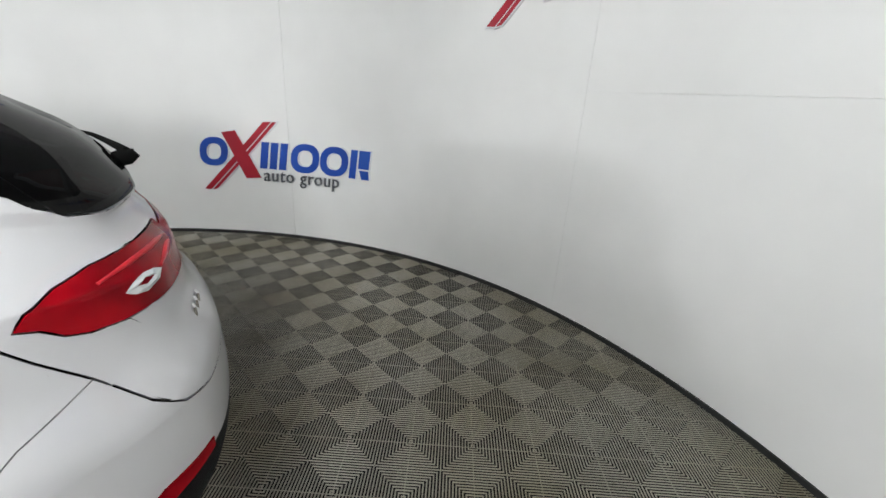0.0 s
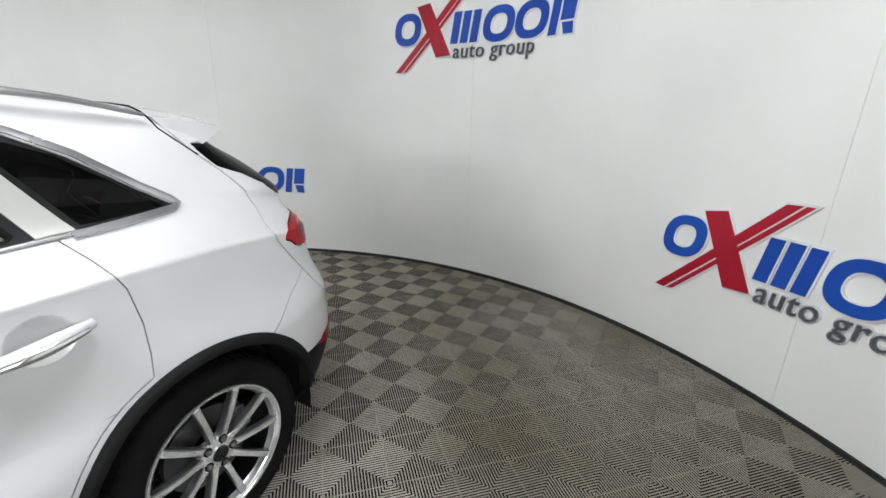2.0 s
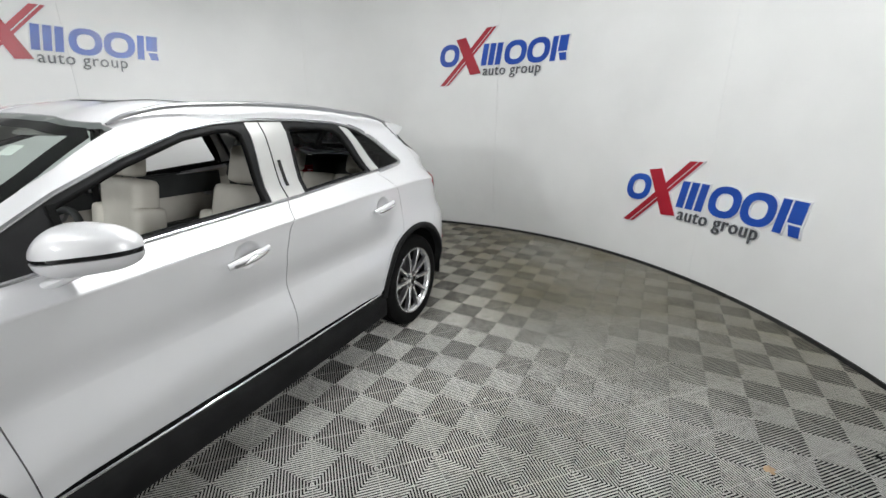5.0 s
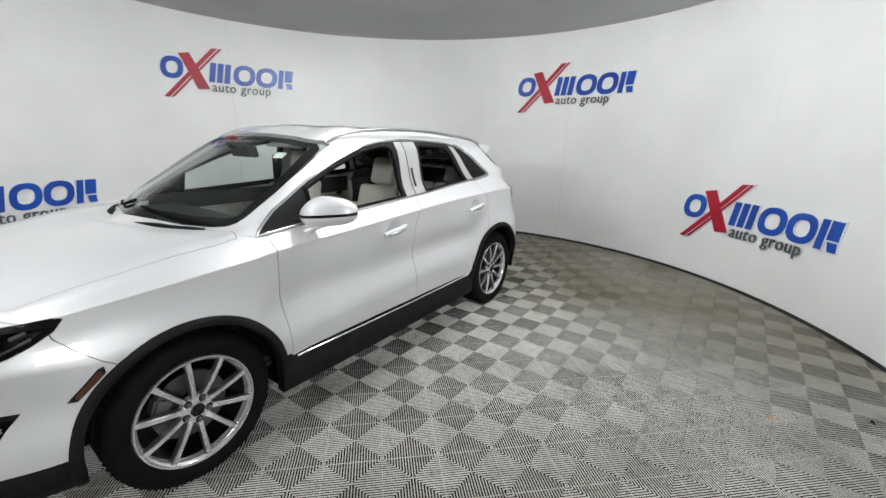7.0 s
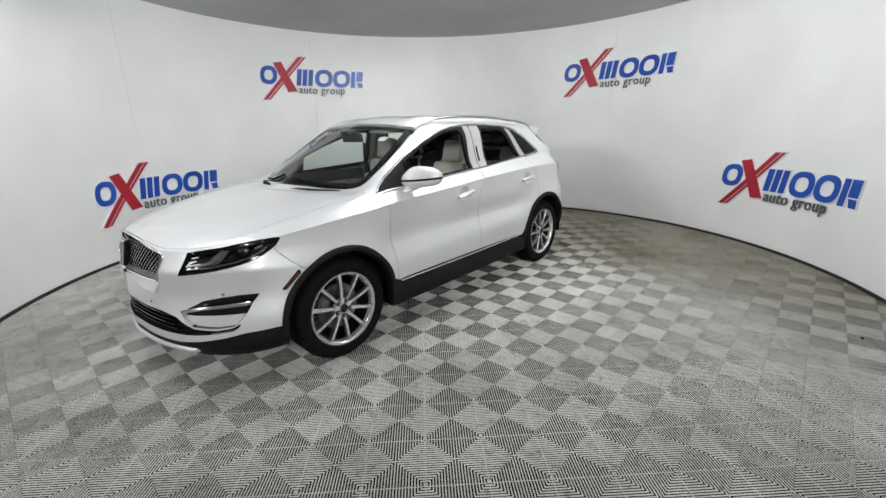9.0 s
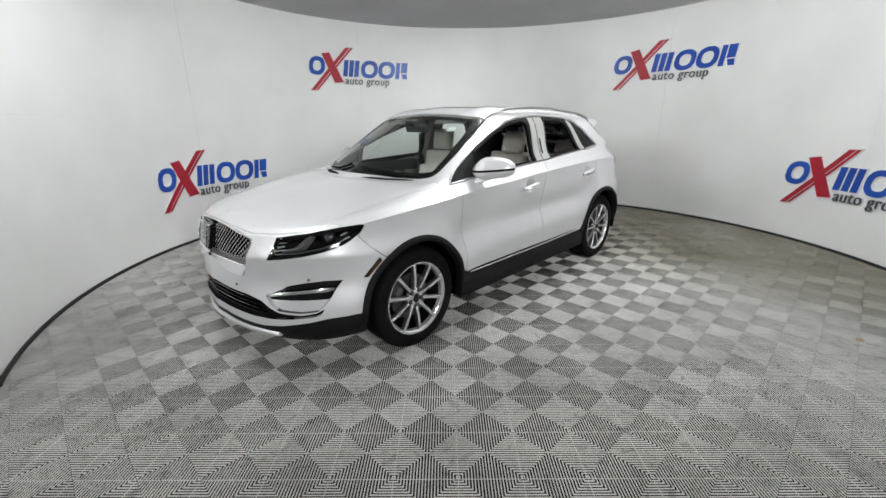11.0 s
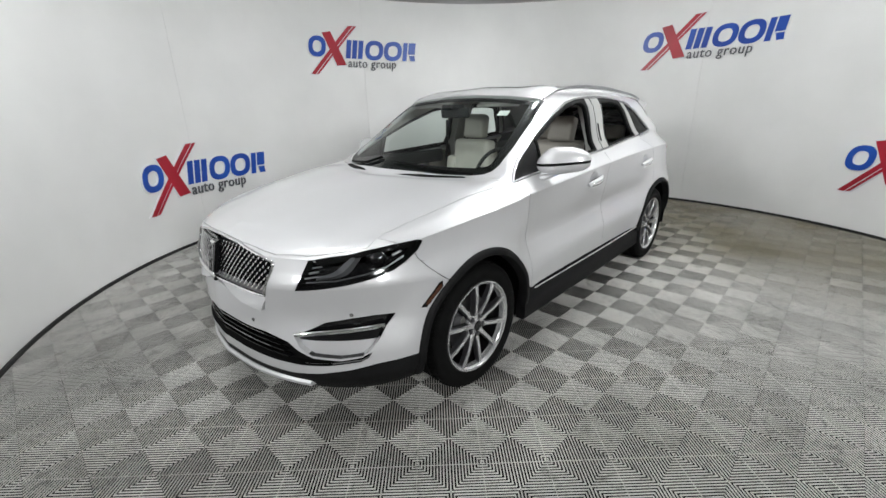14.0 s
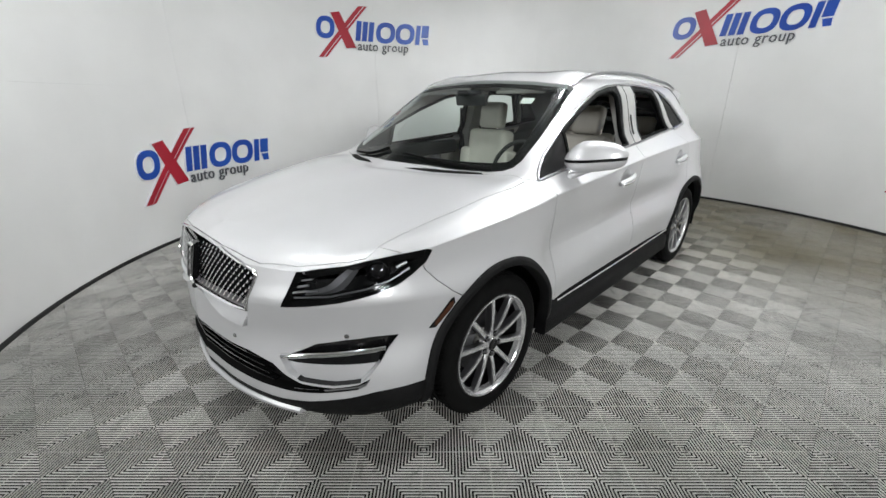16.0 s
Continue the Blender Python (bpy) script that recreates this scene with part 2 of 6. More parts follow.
def build_booth():
    bm = bmesh.new()
    arc_slab(bm, GAP1, 360 + GAP0, RAD + 0.012, RAD + 0.14, 0.0, TOP)
    wall = part("wall_round", bm, M_WALL, smooth=True, angle=30)
    tagged(wall, "round white wall of glossy sheet panels", "wall", kind="structure")
    # sheet panels, 40 degrees apart, two tiers; the joints are hairlines
    seams = [GAP1, 96.1, 136.1, 176.0, 216.8, 255.3, 297.1, 337.2, 360 + GAP0]
    for lo, hi in ((0.0, 1.565), (1.5664, TOP)):
        for i, (a, b) in enumerate(zip(seams, seams[1:])):
            bm = bmesh.new()
            lift = (0.0, 0.0018, 0.0009)[i % 3]
            arc_slab(bm, a + 0.018, b - 0.018, RAD - lift, RAD + 0.011, lo, hi)
            part("wall_panel", bm, M_WALL, wall, smooth=True, angle=30)
    bm = bmesh.new()
    arc_slab(bm, GAP1, 360 + GAP0, RAD - 0.016, RAD - 0.003, 0.0, 0.03)
    tagged(part("baseboard", bm, M_BLACK, smooth=True), "thin black rubber strip along the wall foot", "baseboard", kind="structure")
    for a in (GAP0, GAP1):
        bm = bmesh.new()
        d = 1.0 if a == GAP0 else -1.0
        arc_slab(bm, a + 0.01 * d, a + 0.55 * d, RAD - 0.02, RAD + 0.16, 0.0, TOP)
        tagged(part("trim", bm, M_BLACK), "black edge trim at the open end of the wall", "trim", kind="structure")
    bm = bmesh.new()
    n = 96
    ring = [Vector((ROOM.x + (RAD + 0.14) * math.cos(2 * math.pi * i / n), ROOM.y + (RAD + 0.14) * math.sin(2 * math.pi * i / n), TOP)) for i in range(n)]
    lo = [bm.verts.new(p) for p in ring]
    hi = [bm.verts.new(p + Vector((0, 0, 0.12))) for p in ring]
    bm.faces.new(lo[::-1])
    bm.faces.new(hi)
    for i in range(n):
        bm.faces.new((lo[i], lo[(i + 1) % n], hi[(i + 1) % n], hi[i]))
    tagged(part("ceiling", bm, M_CEIL), "flat grey ceiling over the round booth", "ceiling", kind="structure")
    # the hall round the booth, plain
    bm = bmesh.new()
    for x0, x1, y0, y1, z0, z1 in ((-6, 10, -6.2, -6, 0, 4.5), (-6, 10, 13, 13.2, 0, 4.5), (-6.2, -6, -6.2, 13.2, 0, 4.5), (10, 10.2, -6.2, 13.2, 0, 4.5)):
        box(bm, x0, x1, y0, y1, z0, z1)
    tagged(part("wall_outer", bm, M_OUTER), "plain grey wall of the hall outside", "wall", kind="structure")
    bm = bmesh.new()
    box(bm, -6.2, 10.2, -6.2, 13.2, 4.5, 4.6)
    tagged(part("ceiling_outer", bm, M_OUTER), "plain grey ceiling of the hall outside", "ceiling", kind="structure")
    bm = bmesh.new()
    box(bm, -6.2, 10.2, -6.2, 13.2, -0.16, -0.03)
    tagged(part("floor_outer", bm, M_CONC), "dark concrete floor of the hall outside", "floor", kind="structure")


build_booth()


def build_lamps():
    for x, y, radius in SPOTS:
        lamp = thing("globe_lamp", "white glass globe lamp on a short stem", "light", group="globe lamps", at=pose(x, y, TOP))
        bm = bmesh.new()
        lathe(bm, [(0.001, 0.001), (0.07, 0.001), (0.07, 0.012), (0.03, 0.016), (0.03, 0.03)], 24, pose(0, 0, 0, -90, 0, 0))
        part("stem", bm, M_EDGE, lamp, smooth=True)
        bm = bmesh.new()
        bmesh.ops.create_uvsphere(bm, u_segments=16, v_segments=8, radius=radius)
        bmesh.ops.translate(bm, vec=(0, 0, -0.015 - radius), verts=bm.verts[:])
        part("globe", bm, M_GLOBE, lamp, smooth=True)
    for (eye, target), size in ((FLOOD, 0.37), (FLOOD2, 1.22)):
        lamp = thing("floodlight", "large round diffused floodlight on a pole out in the hall", "light", at=look(eye, target))
        bm = bmesh.new()
        lathe(bm, [(size, -0.02), (size + 0.01, -0.012), (size * 0.9, 0.06), (0.05, 0.1), (0.001, 0.1)], 40, pose(0, 0, 0, 90, 0, 0))
        part("housing", bm, M_BLACK, lamp, smooth=True)
        bm = bmesh.new()
        lathe(bm, [(0.001, 0.012), (size * 0.5, 0.012), (size, 0.012)], 40, pose(0, 0, 0, 90, 0, 0))
        part("diffuser", bm, M_LAMP, lamp, smooth=True)
        inv = lamp.matrix_world.inverted()
        path = [inv @ Vector((eye[0] + 0.12, eye[1], -0.03)), inv @ Vector((eye[0] + 0.12, eye[1], eye[2])), Vector((0, 0, 0.09))]
        bm = bmesh.new()
        tube(bm, path, 0.018)
        part("bracket", bm, M_BLACK, lamp, smooth=True)


build_lamps()


# ---- wall signs ----
def ring_outline(cx, cz, rx, rz, lean=0.0, n=40, power=2.4):
    out = []
    for i in range(n):
        a = 2 * math.pi * i / n
        c, s = math.cos(a), math.sin(a)
        x = rx * math.copysign(abs(c) ** (2 / power), c)
        z = rz * math.copysign(abs(s) ** (2 / power), s)
        out.append((cx + x + lean * z, cz + z))
    return out


def grow(outline, d):
    """The outline moved outwards by d."""
    n = len(outline)
    area = sum(outline[i][0] * outline[(i + 1) % n][1] - outline[(i + 1) % n][0] * outline[i][1] for i in range(n))
    sg = 1 if area > 0 else -1
    out = []
    for i in range(n):
        p, q, r = Vector(outline[i - 1]), Vector(outline[i]), Vector(outline[(i + 1) % n])
        a, b = (q - p).normalized(), (r - q).normalized()
        na, nb = Vector((a.y, -a.x)) * sg, Vector((b.y, -b.x)) * sg
        m = (na + nb)
        m = m.normalized() if m.length > 1e-6 else na
        k = d / max(0.35, m.dot(na))
        out.append(tuple(q + m * k))
    return out


def wrap(bm, a0, z0, lift):
    """Lays a flat sign onto the round wall: x becomes an angle, y the distance off the wall."""
    for v in bm.verts:
        a = radians(a0) - v.co.x / RAD
        r = RAD + v.co.y - lift
        v.co = (ROOM.x + r * math.cos(a), ROOM.y + r * math.sin(a), z0 + v.co.z)


def slit(outline, step=0.09):
    """Adds points along long edges, so that the shape can bend."""
    out = []
    n = len(outline)
    for i in range(n):
        p, q = Vector(outline[i]), Vector(outline[(i + 1) % n])
        k = max(1, math.ceil((q - p).length / step))
        out += [tuple(p.lerp(q, j / k)) for j in range(k)]
    return out


def words(edge, deep):
    """The small grey words below the shapes, as a solid mesh standing in local xz."""
    cu = bpy.data.curves.new("lettering", "FONT")
    cu.body, cu.size, cu.extrude, cu.offset, cu.resolution_u, cu.space_character = "auto group", 1.0, 0.5, 0.0, 3, 1.10
    ob = bpy.data.objects.new("lettering", cu)
    me = bpy.data.meshes.new_from_object(ob)
    bpy.data.objects.remove(ob)
    xs = [v.co.x for v in me.vertices]
    x0, wide = min(xs), max(xs) - min(xs)
    k = 0.81 / wide
    bm = bmesh.new()
    bm.from_mesh(me)
    if edge:
        bm.normal_update()
        push = {v: sum((f.normal for f in v.link_faces if abs(f.normal.z) < 0.5), Vector()) for v in bm.verts}
        for v, d in push.items():
            if d.length > 1e-6:
                v.co += d.normalized() * (edge / k * 0.6)
    for v in bm.verts:
        x, y, z = v.co
        v.co = (0.612 + (x - x0) * k + 0.10 * y * k, -deep if z > 0 else 0.0, 0.122 + y * k * 1.08)
    bmesh.ops.recalc_face_normals(bm, faces=bm.faces[:])
    bm.to_mesh(me)
    bm.free()
    return me


def build_sign(a0, z0):
    sign = thing("wall_sign", "raised blue, red and grey dealer sign on the white wall", "sign", "signs round the wall")
    shapes = []
    ring = lambda x: ("blue_shape", M_BLUE, ring_outline(x, 0.375, 0.152, 0.142, 0.14), [ring_outline(x, 0.375, 0.082, 0.080, 0.14)[::-1]])
    shapes.append(("blue_shape", M_BLUE, ring_outline(0.128, 0.385, 0.138, 0.14, 0.14), [ring_outline(0.128, 0.385, 0.072, 0.078, 0.14)[::-1]]))
    shapes.append(("red_bar", M_RED, slit([(0.225, 0.575), (0.36, 0.60), (0.585, 0.15), (0.43, 0.135)]), []))
    shapes.append(("red_bar", M_RED, slit([(-0.01, 0.005), (0.055, 0.0), (0.735, 0.70), (0.655, 0.695)]), []))
    shapes.append(("red_bar", M_RED, slit([(0.07, 0.0), (0.115, 0.01), (0.79, 0.70), (0.75, 0.70)]), []))
    for x in (0.60, 0.70, 0.80):
        shapes.append(("blue_shape", M_BLUE, slit([(x - 0.02, 0.245), (x + 0.055, 0.245), (x + 0.098, 0.505), (x + 0.023, 0.505)]), []))
    shapes.append(ring(1.07))
    shapes.append(ring(1.385))
    shapes.append(("blue_shape", M_BLUE, slit([(1.54, 0.235), (1.61, 0.235), (1.648, 0.505), (1.578, 0.505)]), []))
    shapes.append(("blue_shape", M_BLUE, slit([(1.645, 0.335), (1.76, 0.335), (1.782, 0.505), (1.668, 0.505)]), []))
    shapes.append(("blue_shape", M_BLUE, slit([(1.68, 0.235), (1.76, 0.235), (1.755, 0.318), (1.66, 0.318)]), []))
    for name, mat, outline, holes in shapes:
        d = 0.010
        bm = bmesh.new()
        plate(bm, grow(outline, d), 0.014, [grow(h, -d) for h in holes])
        vs = plate(bm, outline, 0.006, holes, pose(0, -0.0145, 0), 1, 1)
        wrap(bm, a0, z0, 0.003)
        part(name, bm, [M_EDGE, mat], sign)
    for name, mat, deep, out, edge in (("lettering_edge", M_EDGE, 0.007, 0.0, 0.016), ("lettering", M_GREY, 0.005, 0.0145, 0.0075)):
        bm = bmesh.new()
        bm.from_mesh(words(edge, deep))
        for v in bm.verts:
            v.co.y -= out
        wrap(bm, a0, z0, 0.003)
        part(name, bm, mat, sign, "small grey lettering" if name == "lettering" else "")
    return sign


for a0, z0 in ((-52.2, 0.455), (-91.8, 1.995), (-130.2, 0.465), (-172.0, 1.97), (148.3, 0.455)):
    build_sign(a0, z0)


from mathutils.bvhtree import BVHTree

# ---- the car: lines of the body ----
# Stations run round the left half: nose, front corner, side, rear corner, tail.
PLAN = [(2.325, 0), (2.295, 0.25), (2.232, 0.46), (2.135, 0.64), (1.97, 0.80), (1.74, 0.885), (1.345, 0.925), (1.04, 0.922), (0.86, 0.916),
        (0.30, 0.910), (-0.16, 0.910), (-0.70, 0.915), (-1.18, 0.925), (-1.50, 0.922), (-1.80, 0.880), (-2.03, 0.745), (-2.15, 0.50), (-2.20, 0.25), (-2.22, 0)]
LAST = len(PLAN) - 1
PER, ACROSS = 9, 5


def along(*knots):
    """A smooth function of the station, from (station, value) knots."""
    s = np.arange(0, LAST * PER + 1) / PER
    v = np.interp(s, [k[0] for k in knots], [k[1] for k in knots])
    pad = np.concatenate([np.full(6, v[0]), v, np.full(6, v[-1])])
    w = np.hanning(13)
    return np.convolve(pad, w / w.sum(), "valid")


# heights and insets from the plan line, from the sill up to the belt
HEIGHTS = [
    along((0, 0.19), (4, 0.21), (6, 0.25), (13, 0.27), (18, 0.28)),
    along((0, 0.285), (5, 0.30), (9, 0.33), (18, 0.36)),
    along((0, 0.42), (6, 0.44), (18, 0.48)),
    along((0, 0.55), (1.4, 0.56), (2, 0.60), (4.4, 0.61), (6, 0.56), (8, 0.53), (11, 0.62), (13, 0.60), (18, 0.60)),
    along((0, 0.70), (1.1, 0.70), (1.9, 0.745), (4, 0.762), (5, 0.745), (6, 0.70), (12, 0.73), (18, 0.74)),
    along((0, 0.81), (5, 0.83), (8, 0.86), (12, 0.90), (18, 0.90)),
    along((0, 0.875), (3, 0.875), (4, 0.885), (5, 0.925), (6, 0.965), (8, 1.0), (9, 1.03), (10, 1.058), (11, 1.085), (12, 1.10), (13, 1.10), (14, 1.075), (15, 1.05), (18, 1.03)),
    along((0, 0.90), (3, 0.90), (4, 0.92), (5, 0.955), (6, 1.015), (7, 1.055), (8, 1.078), (9, 1.113), (10, 1.138), (11, 1.172), (12, 1.208), (13, 1.235), (14, 1.205), (15, 1.175), (18, 1.165)),
]
INSETS = [
    along((0, 0.11), (4, 0.09), (6, 0.06), (12, 0.06), (15, 0.10), (18, 0.11)),
    along((0, 0.02), (4, 0.015), (6, 0.025), (12, 0.025), (15, 0.04), (18, 0.04)),
    along((0, 0.0), (5, 0.0), (8, 0.008), (13, 0.008), (15, -0.01), (18, -0.01)),
    along((0, 0.0), (1.2, 0.004), (2, 0.026), (4.3, 0.026), (5.6, 0.0), (8, 0.0), (13, 0.0), (15, -0.02), (18, -0.02)),
    along((0, 0.012), (1.1, 0.012), (1.9, 0.002), (4.5, 0.002), (6, 0.002), (7.6, 0.038), (11, 0.036), (12, 0.006), (15, -0.012), (18, -0.015)),
    along((0, 0.030), (4, 0.020), (5, 0.024), (6, 0.024), (8, 0.024), (11, 0.023), (12, 0.017), (15, 0.05), (18, 0.06)),
    along((0, 0.044), (4, 0.036), (5, 0.031), (6, 0.020), (8, 0.012), (11, 0.021), (13, 0.047), (15, 0.075), (18, 0.09)),
    along((0, 0.076), (4, 0.070), (5, 0.068), (6, 0.085), (8, 0.104), (9, 0.114), (10, 0.123), (11, 0.146), (12, 0.166), (13, 0.185), (14, 0.175), (15, 0.16), (18, 0.17)),
]
# lines over the top: upper window edge, roof edge and windscreen edge, spine
EDGE1 = [(2.215, 0, 0.917), (2.185, 0.235, 0.918), (2.115, 0.42, 0.922), (2.02, 0.57, 0.932), (1.87, 0.69, 0.948), (1.67, 0.755, 0.985), (1.33, 0.775, 1.045), (1.04, 0.775, 1.084), (0.86, 0.775, 1.140),
         (0.30, 0.672, 1.418), (-0.16, 0.636, 1.511), (-0.70, 0.632, 1.515), (-1.18, 0.680, 1.398), (-1.44, 0.722, 1.275), (-1.75, 0.708, 1.24), (-1.93, 0.615, 1.21), (-2.02, 0.43, 1.195), (-2.05, 0.22, 1.19), (-2.06, 0, 1.19)]
EDGE2 = [(2.17, 0, 0.936), (2.13, 0.20, 0.939), (2.06, 0.36, 0.947), (1.95, 0.48, 0.962), (1.80, 0.57, 0.987), (1.60, 0.61, 1.025), (1.28, 0.64, 1.072), (1.03, 0.712, 1.088), (0.86, 0.690, 1.196),
         (0.30, 0.600, 1.532), (-0.16, 0.572, 1.566), (-0.70, 0.570, 1.566), (-1.18, 0.578, 1.528), (-1.508, 0.592, 1.486), (-1.722, 0.600, 1.360), (-1.882, 0.555, 1.284), (-1.975, 0.37, 1.279), (-2.003, 0.2, 1.275), (-2.013, 0, 1.275)]
SPINE = [(2.13, 0.950), (2.09, 0.957), (2.00, 0.972), (1.88, 0.992), (1.72, 1.020), (1.55, 1.052), (1.38, 1.083), (1.245, 1.106), (0.90, 1.318),
         (0.36, 1.578), (-0.16, 1.616), (-0.70, 1.612), (-1.18, 1.585), (-1.50, 1.548), (-1.68, 1.490), (-1.785, 1.433), (-1.85, 1.386), (-1.885, 1.358), (-1.90, 1.346)]


def even_curve(p, per):
    """A smooth curve through points at uneven distances."""
    h = np.maximum(np.linalg.norm(np.diff(p, axis=0), axis=1), 1e-6)
    slope = np.diff(p, axis=0) / h[:, None]
    m = np.empty_like(p)
    m[0], m[-1] = slope[0], slope[-1]
    m[1:-1] = (slope[:-1] * h[1:, None] + slope[1:] * h[:-1, None]) / (h[:-1] + h[1:])[:, None]
    out = []
    for i in range(len(h)):
        for k in range(per):
            u = k / per
            out.append((2 * u ** 3 - 3 * u * u + 1) * p[i] + (u ** 3 - 2 * u * u + u) * h[i] * m[i] + (3 * u * u - 2 * u ** 3) * p[i + 1] + (u ** 3 - u * u) * h[i] * m[i + 1])
    out.append(p[-1])
    return out


def body_grid():
    plan = np.array(spline(PLAN, PER))
    d = np.gradient(plan, axis=0)
    d[0], d[-1] = (0, 1), (0, -1)
    d /= np.linalg.norm(d, axis=1)[:, None]
    inward = np.stack([-d[:, 1], d[:, 0]], 1)
    inward[0], inward[-1] = (-1, 0), (1, 0)
    lines = []
    heights, insets = list(HEIGHTS), list(INSETS)
    for k, w in ((6, 0.14), (5, 0.90), (3, 0.92)):          # hold the creases with a close line on either side
        heights.insert(k + 1, heights[k] * (1 - w) + heights[k + 1] * w)
        insets.insert(k + 1, insets[k] * (1 - w) + insets[k + 1] * w)
    for z, i in zip(heights, insets):
        p = plan + inward * i[:, None]
        p[0, 1] = p[-1, 1] = 0
        lines.append(np.c_[p, z])
    e1, e2 = np.array(spline(EDGE1, PER)), np.array(spline(EDGE2, PER))
    sp = np.array([(x, 0, z) for x, z in spline(SPINE, PER)])
    e3 = 0.5 * e2 + 0.5 * sp
    e3[:, 2] = sp[:, 2] - 0.27 * (sp[:, 2] - e2[:, 2])
    lines += [e1, e2, e3, sp]
    lines = np.array(lines)                      # line, station, xyz
    across = np.array([even_curve(lines[:, k], ACROSS) for k in range(lines.shape[1])])
    # the body swells round the wheel openings
    for axle in (1.345, -1.345):
        far = np.hypot(across[..., 0] - axle, across[..., 2] - 0.348)
        swell = np.clip((0.62 - far) / 0.18, 0, 1)
        across[..., 1] += np.where(across[..., 1] > 0.6, 0.012 * swell * swell * (3 - 2 * swell), 0.0)
    return across                                # station, height, xyz


def body_surface():
    grid = body_grid()
    bm = bmesh.new()
    rows = [[bm.verts.new(p) for p in row] for row in grid]
    for a, b in zip(rows, rows[1:]):
        for k in range(len(a) - 1):
            bm.faces.new((a[k], a[k + 1], b[k + 1], b[k]))
    bmesh.ops.remove_doubles(bm, verts=bm.verts[:], dist=1e-4)
    bmesh.ops.recalc_face_normals(bm, faces=bm.faces[:])
    bm.normal_update()
    if sum(f.normal.y * f.calc_area() for f in bm.faces) < 0:
        bmesh.ops.reverse_faces(bm, faces=bm.faces[:])
    return bm


# ---- the car: materials ----
M_PAINT = material("pearl_white_paint", (0.68, 0.68, 0.685), 0.45, 0.34, Coat_Weight=0.85, Coat_Roughness=0.04, Specular_IOR_Level=0.3)


def pearl(m):
    n, l, b = nodes_of(m)
    co = n.new("ShaderNodeTexCoord")
    flake = n.new("ShaderNodeTexVoronoi")
    flake.inputs["Scale"].default_value = 900
    r = n.new("ShaderNodeMapRange")
    r.inputs["To Min"].default_value, r.inputs["To Max"].default_value = 0.40, 0.54
    l.new(co.outputs["Object"], flake.inputs["Vector"])
    l.new(flake.outputs["Color"], r.inputs["Value"])
    l.new(r.outputs["Result"], b.inputs["Roughness"])
    dust = n.new("ShaderNodeTexNoise")
    dust.inputs["Scale"].default_value, dust.inputs["Detail"].default_value = 3.0, 5
    ramp = n.new("ShaderNodeValToRGB")
    ramp.color_ramp.elements[0].color, ramp.color_ramp.elements[1].color = (0.585, 0.585, 0.596, 1), (0.635, 0.635, 0.646, 1)
    l.new(co.outputs["Object"], dust.inputs["Vector"])
    l.new(dust.outputs["Fac"], ramp.inputs["Fac"])
    l.new(ramp.outputs["Color"], b.inputs["Base Color"])
    return m


pearl(M_PAINT)
M_CLAD = mottled(material("black_cladding", (0.025, 0.025, 0.026), 0.55, Specular_IOR_Level=0.12), (0.006, 0.006, 0.0063), (0.011, 0.011, 0.0115), 9, rough=(0.5, 0.66), bump=0.12, bump_scale=420)
M_TYRE = mottled(material("tyre_rubber", (0.015, 0.015, 0.015), 0.75, Specular_IOR_Level=0.08), (0.0035, 0.0035, 0.0035), (0.007, 0.007, 0.007), 11, rough=(0.6, 0.85), bump=0.1, bump_scale=160)
M_CHROME = material("chrome", (0.85, 0.85, 0.86), 0.08, 1.0)
M_SATIN = mottled(material("satin_metal", (0.55, 0.55, 0.56), 0.25, 1.0), (0.5, 0.5, 0.51), (0.6, 0.6, 0.61), 6, rough=(0.2, 0.32))
M_RIM = mottled(material("machined_alloy", (0.7, 0.7, 0.71), 0.2, 0.74), (0.70, 0.70, 0.71), (0.82, 0.82, 0.83), 20, rough=(0.12, 0.24))
M_RIMDARK = material("grey_alloy_paint", (0.17, 0.17, 0.178), 0.3, 0.7)
M_BARREL = material("dark_alloy_barrel", (0.05, 0.05, 0.053), 0.3, 0.9)
M_PILLAR = material("satin_grey_pillar", (0.42, 0.42, 0.41), 0.36, 0.45)
M_RAIL = mottled(material("satin_rail", (0.4, 0.4, 0.41), 0.3, 0.9), (0.34, 0.34, 0.35), (0.42, 0.42, 0.43), 6, rough=(0.28, 0.4))
M_BRIGHT = material("bright_trim", (0.50, 0.50, 0.51), 0.27, 1.0)
M_GLOSSBLACK = material("gloss_black_plastic", (0.006, 0.006, 0.0065), 0.1)
M_DARK = material("dark_gap", (0.005, 0.005, 0.005), 0.9, Specular_IOR_Level=0.1)
M_LEATHER = mottled(material("cream_leather", (0.5, 0.46, 0.39), 0.5), (0.52, 0.495, 0.44), (0.60, 0.575, 0.52), 5, rough=(0.42, 0.6), bump=0.15, bump_scale=240)
M_DASH = mottled(material("dark_dashboard", (0.02, 0.022, 0.022), 0.6), (0.016, 0.018, 0.018), (0.028, 0.03, 0.03), 8, rough=(0.5, 0.7), bump=0.15, bump_scale=350)
M_LINING = mottled(material("grey_lining", (0.3, 0.29, 0.27), 0.85), (0.42, 0.41, 0.39), (0.50, 0.49, 0.465), 7, bump=0.1, bump_scale=300)
M_CARPET = material("black_carpet", (0.012, 0.012, 0.012), 0.95)
M_SILVERPAINT = material("silver_skid_strip", (0.55, 0.55, 0.56), 0.42, 0.35)
M_AMBER = material("amber_marker", (0.06, 0.02, 0.008), 0.2, Coat_Weight=0.3)
M_STEEL = material("brake_steel", (0.17, 0.17, 0.175), 0.38, 1.0)
M_PAPER = material("white_sticker", (0.7, 0.72, 0.7), 0.6)
